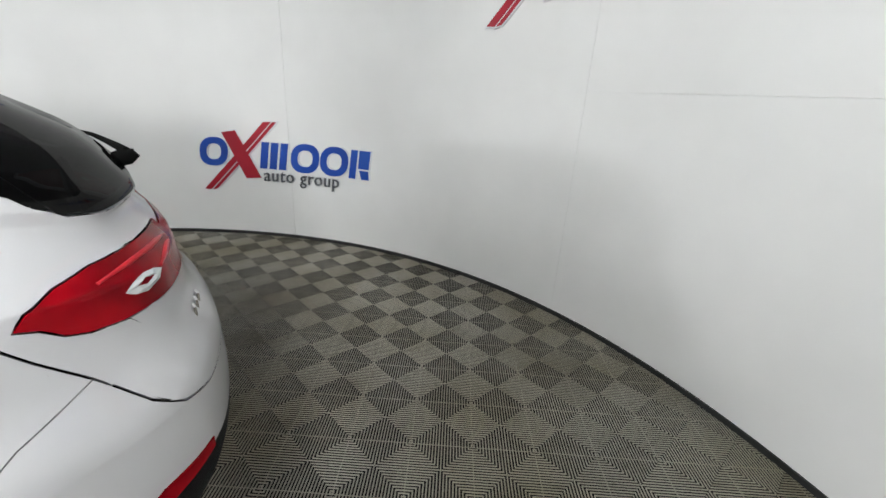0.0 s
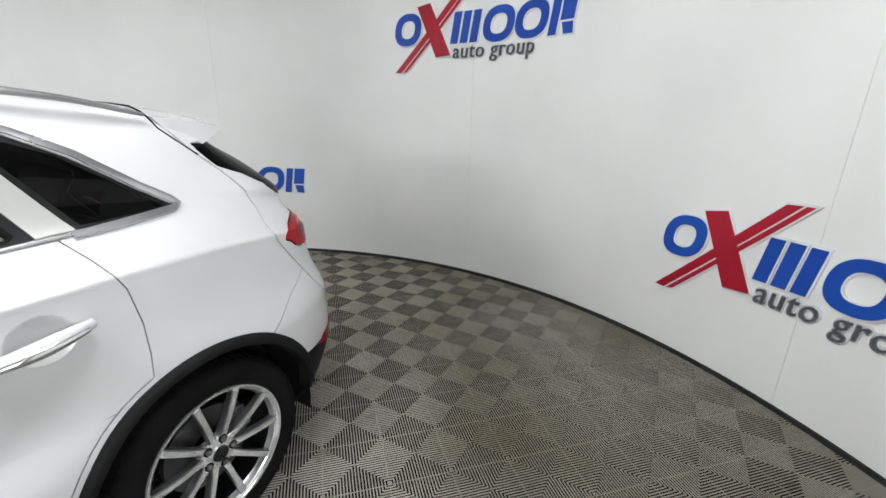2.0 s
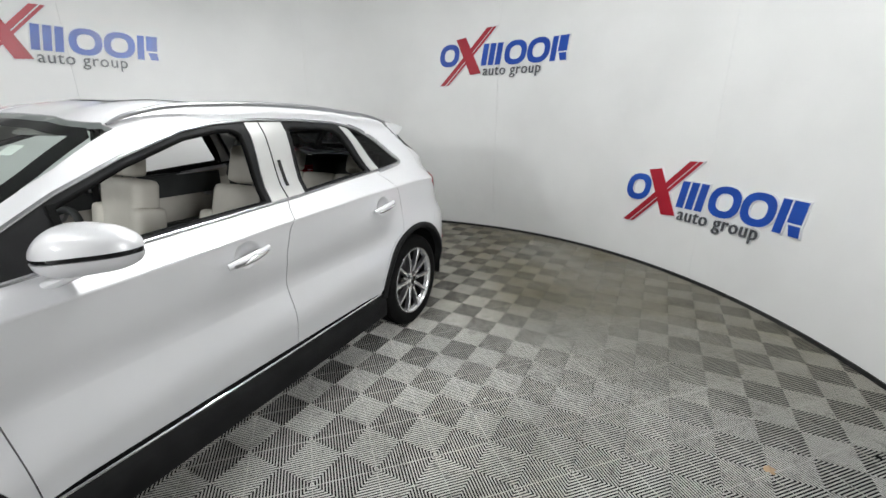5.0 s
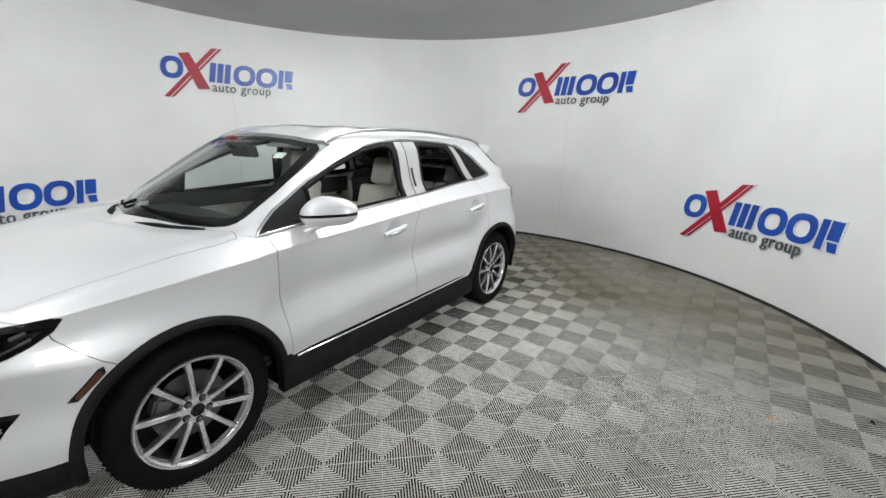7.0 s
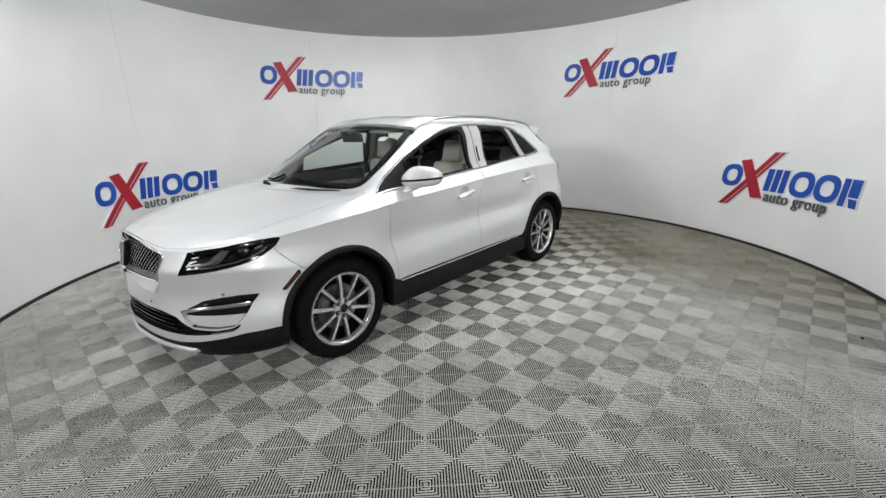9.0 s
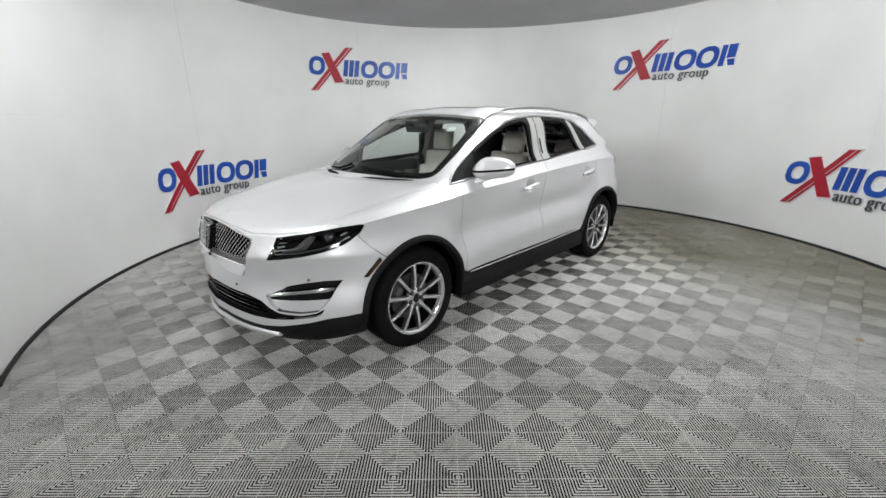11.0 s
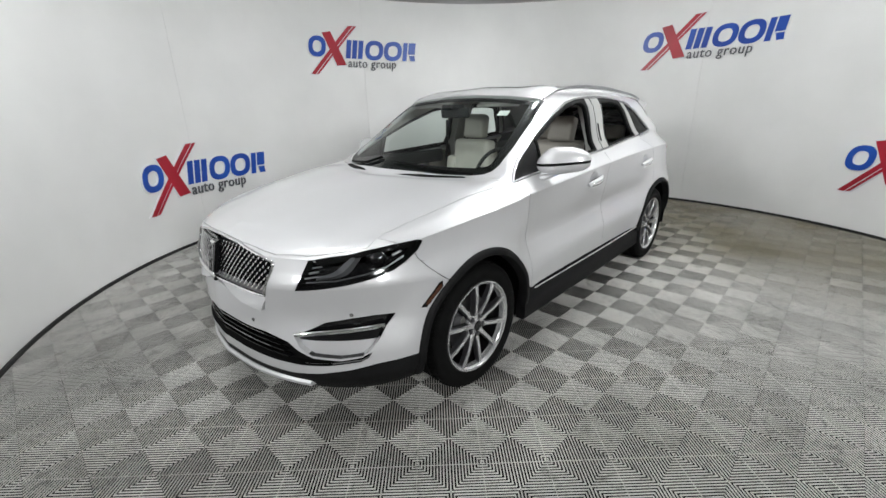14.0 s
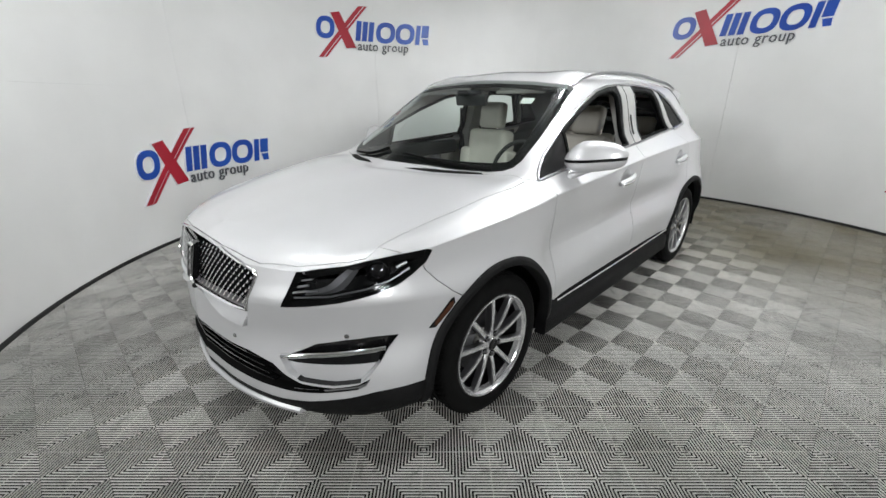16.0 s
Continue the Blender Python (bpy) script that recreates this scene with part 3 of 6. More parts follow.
M_ORANGE = material("dry_leaf", (0.40, 0.28, 0.17), 0.8)


def glass(name, tint, gloss=0.02, strength=1.0):
    m = bpy.data.materials.new(name)
    m.use_nodes = True
    n, l = m.node_tree.nodes, m.node_tree.links
    n.remove(n["Principled BSDF"])
    t, g, mix, fr = n.new("ShaderNodeBsdfTransparent"), n.new("ShaderNodeBsdfGlossy"), n.new("ShaderNodeMixShader"), n.new("ShaderNodeFresnel")
    t.inputs["Color"].default_value = (*tint, 1)
    g.inputs["Roughness"].default_value = gloss
    fr.inputs["IOR"].default_value = 1.45
    mul = n.new("ShaderNodeMath")
    mul.operation = "MULTIPLY"
    mul.inputs[1].default_value = strength
    l.new(fr.outputs[0], mul.inputs[0])
    l.new(mul.outputs[0], mix.inputs[0])
    l.new(t.outputs[0], mix.inputs[1])
    l.new(g.outputs[0], mix.inputs[2])
    l.new(mix.outputs[0], n["Material Output"].inputs[0])
    return m


M_SCREEN = glass("windscreen_glass", (0.74, 0.82, 0.78))
M_PRIVACY = glass("dark_privacy_glass", (0.03, 0.032, 0.033), strength=0.55)
M_LENS = glass("clear_lamp_lens", (0.92, 0.93, 0.94), 0.03, strength=0.5)
M_REDLENS = mottled(material("red_lamp_lens", (0.25, 0.003, 0.008), 0.12, Specular_IOR_Level=0.10), (0.15, 0.001, 0.004), (0.36, 0.003, 0.009), 5.5, 3, rough=(0.1, 0.2))
M_REDSTRIP = material("red_light_guide", (0.50, 0.02, 0.03), 0.3, Specular_IOR_Level=0.15)
M_CLEAR = material("clear_facets", (0.72, 0.73, 0.74), 0.12, 0.25)


# ---- the car: cutting panels out of the body surface ----
def inside(p, poly):
    x, y = p
    hit = False
    j = len(poly) - 1
    for i in range(len(poly)):
        (x0, y0), (x1, y1) = poly[i], poly[j]
        if (y0 > y) != (y1 > y) and x < (x1 - x0) * (y - y0) / (y1 - y0) + x0:
            hit = not hit
        j = i
    return hit


class Region:
    """A closed outline seen along a level direction (an angle in the plan), or from above."""

    def __init__(self, ident, view, outline, facing=0.12, smooth=0, only=None):
        self.ident, self.only = ident, only
        if view == "top":
            self.u, self.v, self.d = Vector((1, 0, 0)), Vector((0, 1, 0)), Vector((0, 0, 1))
        elif view == "side":
            self.u, self.v, self.d = Vector((1, 0, 0)), Vector((0, 0, 1)), Vector((0, 1, 0))
        else:
            a = radians(view)
            self.u, self.v, self.d = Vector((-math.sin(a), math.cos(a), 0)), Vector((0, 0, 1)), Vector((math.cos(a), math.sin(a), 0))
        self.poly = [tuple(p) for p in (spline(outline, smooth, True) if smooth else outline)]
        self.facing = facing

    def flat(self, p):
        return (self.u.dot(p), self.v.dot(p))

    def near(self, f):
        return f.normal.dot(self.d) > self.facing and (self.only is None or self.only(f.calc_center_median()))

    def cut(self, bm):
        xs, ys = [p[0] for p in self.poly], [p[1] for p in self.poly]
        x0, x1, y0, y1 = min(xs), max(xs), min(ys), max(ys)

        def bounds(f):
            q = [self.flat(v.co) for v in f.verts]
            return min(a for a, _ in q), max(a for a, _ in q), min(b for _, b in q), max(b for _, b in q)

        n = len(self.poly)
        for i in range(n):
            a, b = self.poly[i], self.poly[(i + 1) % n]
            if (a[0] - b[0]) ** 2 + (a[1] - b[1]) ** 2 < 1e-8:
                continue
            sx0, sx1, sy0, sy1 = min(a[0], b[0]), max(a[0], b[0]), min(a[1], b[1]), max(a[1], b[1])
            if i == 0:
                pool = [f for f in bm.faces if self.near(f)]
                pool = [(f, bounds(f)) for f in pool]
                pool = [(f, q) for f, q in pool if q[1] > x0 and q[0] < x1 and q[3] > y0 and q[2] < y1]
            e = 1e-5
            hit = [f for f, q in pool if q[1] >= sx0 - e and q[0] <= sx1 + e and q[3] >= sy0 - e and q[2] <= sy1 + e]
            if not hit:
                continue
            geom = list({v for f in hit for v in f.verts}) + list({k for f in hit for k in f.edges}) + hit
            no = self.u * (b[1] - a[1]) - self.v * (b[0] - a[0])
            if hit and no.length > 0:
                out = bmesh.ops.bisect_plane(bm, geom=geom, dist=2e-5, plane_co=self.u * a[0] + self.v * a[1], plane_no=no.normalized())
                fresh = [f for f in out["geom"] if isinstance(f, bmesh.types.BMFace)]
                old = set(hit)
                keep = [(f, q) for f, q in pool if f.is_valid and f not in old]
                pool = keep + [(f, bounds(f)) for f in fresh if f.is_valid]

    def holds(self, f):
        return self.near(f) and inside(self.flat(f.calc_center_median()), self.poly)


def arc_points(cx, cz, r, a0, a1, n):
    return [(cx + r * math.cos(radians(a0 + (a1 - a0) * i / n)), cz + r * math.sin(radians(a0 + (a1 - a0) * i / n))) for i in range(n + 1)]


CUP = 0.066
HUB_Z, AXLE, TRACK = 0.348, 1.350, 0.893
BELT = [(-1.385, 1.222), (-1.25, 1.213), (-1.10, 1.199), (-0.80, 1.178), (-0.39, 1.146), (-0.10, 1.131), (0.293, 1.108), (0.60, 1.091), (0.858, 1.074), (0.967, 1.064)]
DLO_TOP = [(0.900, 1.118), (0.835, 1.163), (0.585, 1.297), (0.355, 1.395), (0.095, 1.482), (-0.06, 1.508), (-0.293, 1.524), (-0.55, 1.522), (-0.85, 1.506), (-0.972, 1.486), (-1.065, 1.460), (-1.185, 1.395), (-1.317, 1.297), (-1.39, 1.248), (-1.407, 1.236)]
DLO = BELT + DLO_TOP
WIN_F = [(0.60, 1.110), (0.60, 1.262), (0.36, 1.366), (0.10, 1.455), (-0.06, 1.482), (-0.14, 1.484), (-0.176, 1.462), (-0.18, 1.150), (0.30, 1.126)]
WIN_R = [(-0.455, 1.166), (-0.465, 1.475), (-0.50, 1.489), (-0.70, 1.486), (-0.82, 1.472), (-0.865, 1.44), (-0.96, 1.29), (-1.012, 1.218), (-0.995, 1.206), (-0.80, 1.194)]
QUARTER = [(-0.985, 1.466), (-1.022, 1.456), (-1.15, 1.402), (-1.295, 1.297), (-1.372, 1.240), (-1.355, 1.233), (-1.15, 1.219)]
PIL_B = [(-0.205, 1.14), (-0.222, 1.512), (-0.443, 1.514), (-0.430, 1.155)]
PIL_C = [(-0.895, 1.488), (-0.965, 1.474), (-1.135, 1.209), (-1.048, 1.203)]
SEAM_A = [(0.915, 1.0697), (0.912, 0.95), (0.905, 0.772), (0.888, 0.56), (0.876, 0.42)]
SEAM_B = [(-0.162, 0.42), (-0.164, 0.50), (-0.158, 0.75), (-0.166, 0.90), (-0.20, 1.02), (-0.265, 1.105), (-0.302, 1.1405)]
SEAM_C = arc_points(-AXLE, HUB_Z, 0.472, 9, 68, 9) + [(-1.182, 0.86), (-1.183, 0.95), (-1.165, 1.06), (-1.125, 1.14), (-1.086, 1.198)]
GATE = [(-1.43, 1.70), (-1.44, 1.53), (-1.489, 1.46), (-1.546, 1.39), (-1.617, 1.325), (-1.682, 1.246), (-1.706, 1.181), (-1.692, 1.117), (-1.710, 1.055), (-1.773, 0.977), (-1.843, 0.90), (-1.933, 0.795), (-2.0, 0.74), (-2.07, 0.722), (-2.40, 0.715), (-2.40, 1.70)]
HOOD = [(2.30, -0.1), (2.232, 0.0), (2.226, 0.20), (2.205, 0.36), (2.186, 0.442), (2.111, 0.581), (2.052, 0.649), (1.983, 0.717), (1.933, 0.751), (1.845, 0.744), (1.75, 0.752), (1.513, 0.780), (1.357, 0.788), (1.15, 0.806), (1.05, 0.800), (1.03, 0.716), (1.08, 0.60), (1.14, 0.45), (1.19, 0.25), (1.215, 0.0), (1.215, -0.1)]
SCREEN = [(-0.1, 1.112), (0.0, 1.112), (0.233, 1.104), (0.433, 1.094), (0.576, 1.092), (0.646, 1.099), (0.684, 1.116), (0.702, 1.147), (0.690, 1.25), (0.664, 1.373), (0.625, 1.495), (0.600, 1.515), (0.388, 1.538), (0.15, 1.551), (0.0, 1.554), (-0.1, 1.554)]
REARGLASS = [(0.1, 1.197), (0.0, 1.197), (-0.34, 1.192), (-0.52, 1.194), (-0.61, 1.194), (-0.662, 1.206), (-0.682, 1.235), (-0.684, 1.28), (-0.672, 1.34), (-0.635, 1.42), (0.0, 1.45), (0.1, 1.45)]
LAMP_F = [(-1.082, 0.873), (-0.992, 0.886), (-0.895, 0.896), (-0.838, 0.906), (-0.735, 0.919), (-0.625, 0.925), (-0.606, 0.915), (-0.629, 0.877), (-0.678, 0.842), (-0.726, 0.817), (-0.802, 0.798), (-0.916, 0.777), (-1.034, 0.760), (-1.148, 0.747), (-1.114, 0.811)]
FOG = [(-1.190, 0.519), (-1.093, 0.563), (-1.038, 0.591), (-0.926, 0.610), (-0.829, 0.617), (-0.735, 0.611), (-0.774, 0.564), (-0.805, 0.512), (-0.843, 0.469), (-0.880, 0.438), (-0.984, 0.428), (-1.111, 0.437), (-1.163, 0.470)]
INTAKE = [(-0.1, 0.537), (0.0, 0.537), (0.20, 0.527), (0.365, 0.513), (0.482, 0.486), (0.545, 0.447), (0.60, 0.424), (0.70, 0.414), (0.765, 0.428), (0.79, 0.449), (0.782, 0.425), (0.762, 0.409), (0.66, 0.391), (0.545, 0.382), (0.42, 0.382), (0.298, 0.388), (0.15, 0.393), (0.0, 0.395), (-0.1, 0.395)]
VALANCE = [(-0.1, 0.342), (0.0, 0.342), (0.148, 0.340), (0.339, 0.329), (0.48, 0.326), (0.619, 0.344), (0.729, 0.367), (0.80, 0.388), (0.873, 0.392), (0.96, 0.395), (0.96, 0.1), (-0.1, 0.1)]
GRILLE = [(-0.1, 0.905), (0.0, 0.905), (0.186, 0.898), (0.358, 0.876), (0.437, 0.855), (0.444, 0.842), (0.432, 0.79), (0.402, 0.70), (0.331, 0.702), (0.203, 0.708), (0.0, 0.712), (-0.1, 0.712)]
CHIN = [(-0.1, 0.7115), (0.0, 0.7115), (0.203, 0.7075), (0.331, 0.7015), (0.4018, 0.6995), (0.372, 0.622), (0.257, 0.640), (0.153, 0.660), (0.06, 0.688), (0.0, 0.690), (-0.1, 0.690)]
MARKER = [(1.646, 0.715), (1.662, 0.710), (1.758, 0.611), (1.730, 0.607), (1.642, 0.690)]
LAMP_R = [(0.655, 1.047), (0.676, 1.072), (0.738, 1.094), (0.820, 1.108), (0.943, 1.112), (1.06, 1.104), (1.138, 1.100), (1.20, 1.096), (1.20, 0.968), (1.10, 0.968), (1.032, 0.973), (0.911, 0.982), (0.819, 0.985), (0.752, 0.994), (0.715, 1.008), (0.686, 1.035)]
REFLECTOR = [(0.700, 0.537), (0.755, 0.560), (0.92, 0.566), (0.92, 0.532), (0.775, 0.507)]
BUMPER_F = [(1.765, 0.900), (1.752, 0.850), (1.706, 0.794), (1.643, 0.735), (1.60, 0.705), (1.45, 0.62), (1.45, 0.1), (2.5, 0.1), (2.5, 0.97), (1.95, 0.97)]
BUMPER_R = [(-1.46, 0.66), (-1.615, 0.756), (-1.72, 0.837), (-1.845, 0.898), (-1.933, 0.793), (-2.0, 0.738), (-2.07, 0.720), (-2.40, 0.713), (-2.40, 0.1), (-1.46, 0.1)]
REARBLACK = [(-1.40, 0.558), (-1.763, 0.558), (-1.93, 0.545), (-2.40, 0.535), (-2.40, 0.1), (-1.40, 0.1)]

rear_only = lambda c: c.x < -1.3
front_only = lambda c: c.x > 1.0
REGIONS = [
    Region("arch", "side", arc_points(AXLE, HUB_Z, 0.405, 0, 352, 44), 0.2),
    Region("arch", "side", arc_points(-AXLE, HUB_Z, 0.415, 0, 352, 44), 0.2),
    Region("win_f", "side", WIN_F), Region("win_r", "side", WIN_R), Region("quarter", "side", QUARTER),
    Region("pillar_b", "side", PIL_B), Region("pillar_c", "side", PIL_C), Region("dlo", "side", DLO),
    Region("cup", "side", [(0.047 + CUP * c, 0.964 + 0.9 * CUP * q) for c, q in arc_points(0, 0, 1, 0, 348, 29)]),
    Region("cup", "side", [(-0.973 + CUP * c, 0.994 + 0.9 * CUP * q) for c, q in arc_points(0, 0, 1, 0, 348, 29)]),
    Region("door_f", "side", SEAM_A + SEAM_B + BELT[5:-1]),
    Region("door_r", "side", SEAM_B[::-1] + SEAM_C + BELT[3:5]),
    Region("lamp_f", 45, LAMP_F), Region("fog", 45, FOG),
    Region("grille", 0, GRILLE, 0.3, only=front_only), Region("chin", 0, CHIN, 0.3, only=front_only), Region("intake", 0, INTAKE, 0.15, only=front_only),
    Region("marker", "side", MARKER),
    Region("screen", 0, SCREEN, 0.08, only=lambda c: 0.2 < c.x < 1.4 and c.y < 0.72),
    Region("rearglass", 180, REARGLASS, 0.04, only=rear_only),
    Region("lamp_r", 135, LAMP_R, only=rear_only), Region("lamp_bar", 180, [(0.1, 0.985), (-0.40, 0.978), (-0.40, 1.078), (0.1, 1.07)], 0.3, only=rear_only),
    Region("reflector", 135, REFLECTOR, only=rear_only),
    Region("valance", 0, VALANCE, 0.02, only=lambda c: c.x > 1.45),
    Region("rearblack", "side", REARBLACK, -0.6, only=rear_only),
    Region("hood", "top", HOOD, 0.25, only=front_only),
    Region("gate", "side", GATE, -0.9, only=lambda c: c.x < -1.3),
    Region("bumper_f", "side", BUMPER_F, -0.9), Region("bumper_r", "side", BUMPER_R, -0.9),
    Region("sill", "side", [(1.0, 0.1), (1.0, 0.43), (0.876, 0.4385), (-0.87, 0.4385), (-1.0, 0.43), (-1.0, 0.1)], 0.0),
    Region("fender", "side", [(0.876, 0.43), (0.888, 0.56), (0.905, 0.772), (0.912, 0.95), (0.915, 1.0697), (0.967, 1.0637), (1.035, 1.082), (1.2, 1.09), (2.2, 1.0), (2.2, 0.3), (0.876, 0.3)], 0.05, only=lambda c: c.y > 0.7 and c.z < 1.1),
]


def cut_body():
    bm = body_surface()
    tree = BVHTree.FromBMesh(bm)
    for r in REGIONS:
        r.cut(bm)
        bm.normal_update()
    names = []
    panel = {}
    for f in bm.faces:
        for r in REGIONS:
            if r.holds(f):
                panel.setdefault(r.ident, []).append(f.index)
                break
        else:
            panel.setdefault("shell", []).append(f.index)
    return bm, panel, tree


BODY, PANEL, SKIN = cut_body()
_base = body_surface()
_base.normal_update()
_base.faces.ensure_lookup_table()
# on the middle plane the two halves meet without a crease
FLAT = lambda v: Vector((v.normal.x, 0, v.normal.z)).normalized() if abs(v.co.y) < 1e-3 else v.normal.copy()
SKIN_FACE = [[(v.co.copy(), FLAT(v)) for v in f.verts] for f in _base.faces]
_base.free()


def skin_normal(p):
    """The smooth normal of the body at the nearest place of its surface; the right half mirrors the left."""
    _, n, i, _ = SKIN.find_nearest(Vector((p.x, abs(p.y), p.z)))
    out = Vector()
    for co, vn in SKIN_FACE[i]:
        out += vn / ((co - Vector((p.x, abs(p.y), p.z))).length_squared + 1e-7)
    if p.y < 0:
        out.y = -out.y
    return out.normalized()


def take(*idents):
    """A copy of the faces of some panels."""
    keep = {i for k in idents for i in PANEL.get(k, ())}
    bm = BODY.copy()
    bm.faces.ensure_lookup_table()
    bmesh.ops.delete(bm, geom=[f for f in bm.faces if f.index not in keep], context="FACES")
    return bm


def mirrored(bm):
    """Both halves in one."""
    got = bmesh.ops.duplicate(bm, geom=bm.verts[:] + bm.edges[:] + bm.faces[:])["geom"]
    vs = [g for g in got if isinstance(g, bmesh.types.BMVert)]
    fs = [g for g in got if isinstance(g, bmesh.types.BMFace)]
    bmesh.ops.scale(bm, vec=(1, -1, 1), verts=vs)
    bmesh.ops.reverse_faces(bm, faces=fs)
    bmesh.ops.remove_doubles(bm, verts=[v for v in bm.verts if abs(v.co.y) < 2e-3], dist=1e-3)
    return bm


def other_side(bm):
    bm = bm.copy()
    bmesh.ops.scale(bm, vec=(1, -1, 1), verts=bm.verts[:])
    bmesh.ops.reverse_faces(bm, faces=bm.faces[:])
    return bm


def panelled(bm, gap=0.0018, depth=0.014, lining=0.0, shift=0.0):
    """Draws the edges in by gap, turns them inwards by depth; with lining, adds an inner skin (second material)."""
    bmesh.ops.remove_doubles(bm, verts=bm.verts[:], dist=4e-4)
    bmesh.ops.dissolve_degenerate(bm, dist=2e-4, edges=bm.edges[:])
    bm.normal_update()
    if gap:
        pull = {}
        for e in bm.edges:
            if len(e.link_faces) == 1:
                f = e.link_faces[0]
                mid = (e.verts[0].co + e.verts[1].co) / 2
                d = f.normal.cross(e.verts[1].co - e.verts[0].co)
                if d.length > 1e-9:
                    d.normalize()
                    if d.dot(f.calc_center_median() - mid) < 0:
                        d = -d
                    for v in e.verts:
                        pull[v] = pull.get(v, Vector()) + d * e.calc_length()
        for v, d in pull.items():
            if d.length > 1e-9:
                v.co += d.normalized() * gap
    bm.normal_update()
    normal = {v: skin_normal(v.co) for v in bm.verts}
    outer = bm.faces.layers.int.new("outer")
    for f in bm.faces:
        f[outer] = 1
    if shift:
        for v, n in normal.items():
            v.co += n * shift
    faces = bm.faces[:]
    if lining:
        twin = {v: bm.verts.new(v.co - n * lining) for v, n in normal.items()}
        for f in faces:
            try:
                g = bm.faces.new([twin[v] for v in reversed(f.verts)])
            except ValueError:
                continue
            g.material_index = 1
            g[outer] = 0
    rim = [e for e in bm.edges if len(e.link_faces) == 1 and e.verts[0] in normal and e.verts[1] in normal]
    low = {}
    for e in rim:
        f = e.link_faces[0]
        a, b = e.verts
        for l in f.loops:
            if l.edge == e:
                a, b = l.vert, l.link_loop_next.vert
        for v in (a, b):
            if v not in low:
                low[v] = twin[v] if lining else bm.verts.new(v.co - normal[v] * depth)
        try:
            bm.faces.new((b, a, low[a], low[b]))
        except ValueError:
            pass
    return bm


def sweep(bm, path, profile, closed=False, ends=True):
    """Sweeps a profile of (outwards, upwards) along path; each path item is (point, outward normal)."""
    pts = [(Vector(p), Vector(n).normalized()) for p, n in path]
    k = len(pts)
    rings = []
    for i, (p, n) in enumerate(pts):
        q0, q1 = (pts[i - 1][0], pts[(i + 1) % k][0]) if closed else (pts[max(i - 1, 0)][0], pts[min(i + 1, k - 1)][0])
        t = (q1 - q0).normalized()
        up = n.cross(t).normalized()
        rings.append([bm.verts.new(p + n * a + up * b) for a, b in profile])
    m = len(profile)
    for i in range(k if closed else k - 1):
        r0, r1 = rings[i], rings[(i + 1) % k]
        for j in range(m):
            bm.faces.new((r0[j], r0[(j + 1) % m], r1[(j + 1) % m], r1[j]))
    if ends and not closed:
        bm.faces.new(rings[0][::-1])
        bm.faces.new(rings[-1])
    bmesh.ops.recalc_face_normals(bm, faces=bm.faces[:])
    return bm


def on_side(x, z, lift=0.0):
    p, n, _, _ = SKIN.ray_cast(Vector((x, 2.0, z)), Vector((0, -1, 0)))
    if p is None:
        p, n = Vector((x, 0.9, z)), Vector((0, 1, 0))
    if n.y < 0:
        n = -n
    return p + n * lift, n


def on_front(y, z, lift=0.0):
    p, n, _, _ = SKIN.ray_cast(Vector((4.0, y, z)), Vector((-1, 0, 0)))
    if n.x < 0:
        n = -n
    return p + n * lift, n


def cushion(bm, x0, x1, y0, y1, z0, z1, r, m=None, crown=0.0):
    """An upholstered block with rounded edges and a crowned top."""
    k = len(bm.verts)
    vs = box(bm, x0, x1, y0, y1, z0, z1)
    es = list({e for v in vs for e in v.link_edges})
    bmesh.ops.bevel(bm, geom=es, offset=r, segments=4, affect="EDGES", profile=0.6)
    bm.verts.ensure_lookup_table()
    new_vs = bm.verts[k:] if k else bm.verts[:]
    if m is not None:
        bmesh.ops.transform(bm, matrix=m, verts=list(new_vs))


# ---- the car: assembling it ----
car = thing("car", "pearl white five-door sport utility vehicle with open side windows", "car")


def pair(name, make, mats, label="", angle=40, parent=None):
    """The same part on the left and on the right."""
    bm = make()
    right = other_side(bm)
    a = part(name, bm, mats, parent or car, label, smooth=True, angle=angle)
    b = part(name, right, mats, parent or car, label, smooth=True, angle=angle)
    return a, b


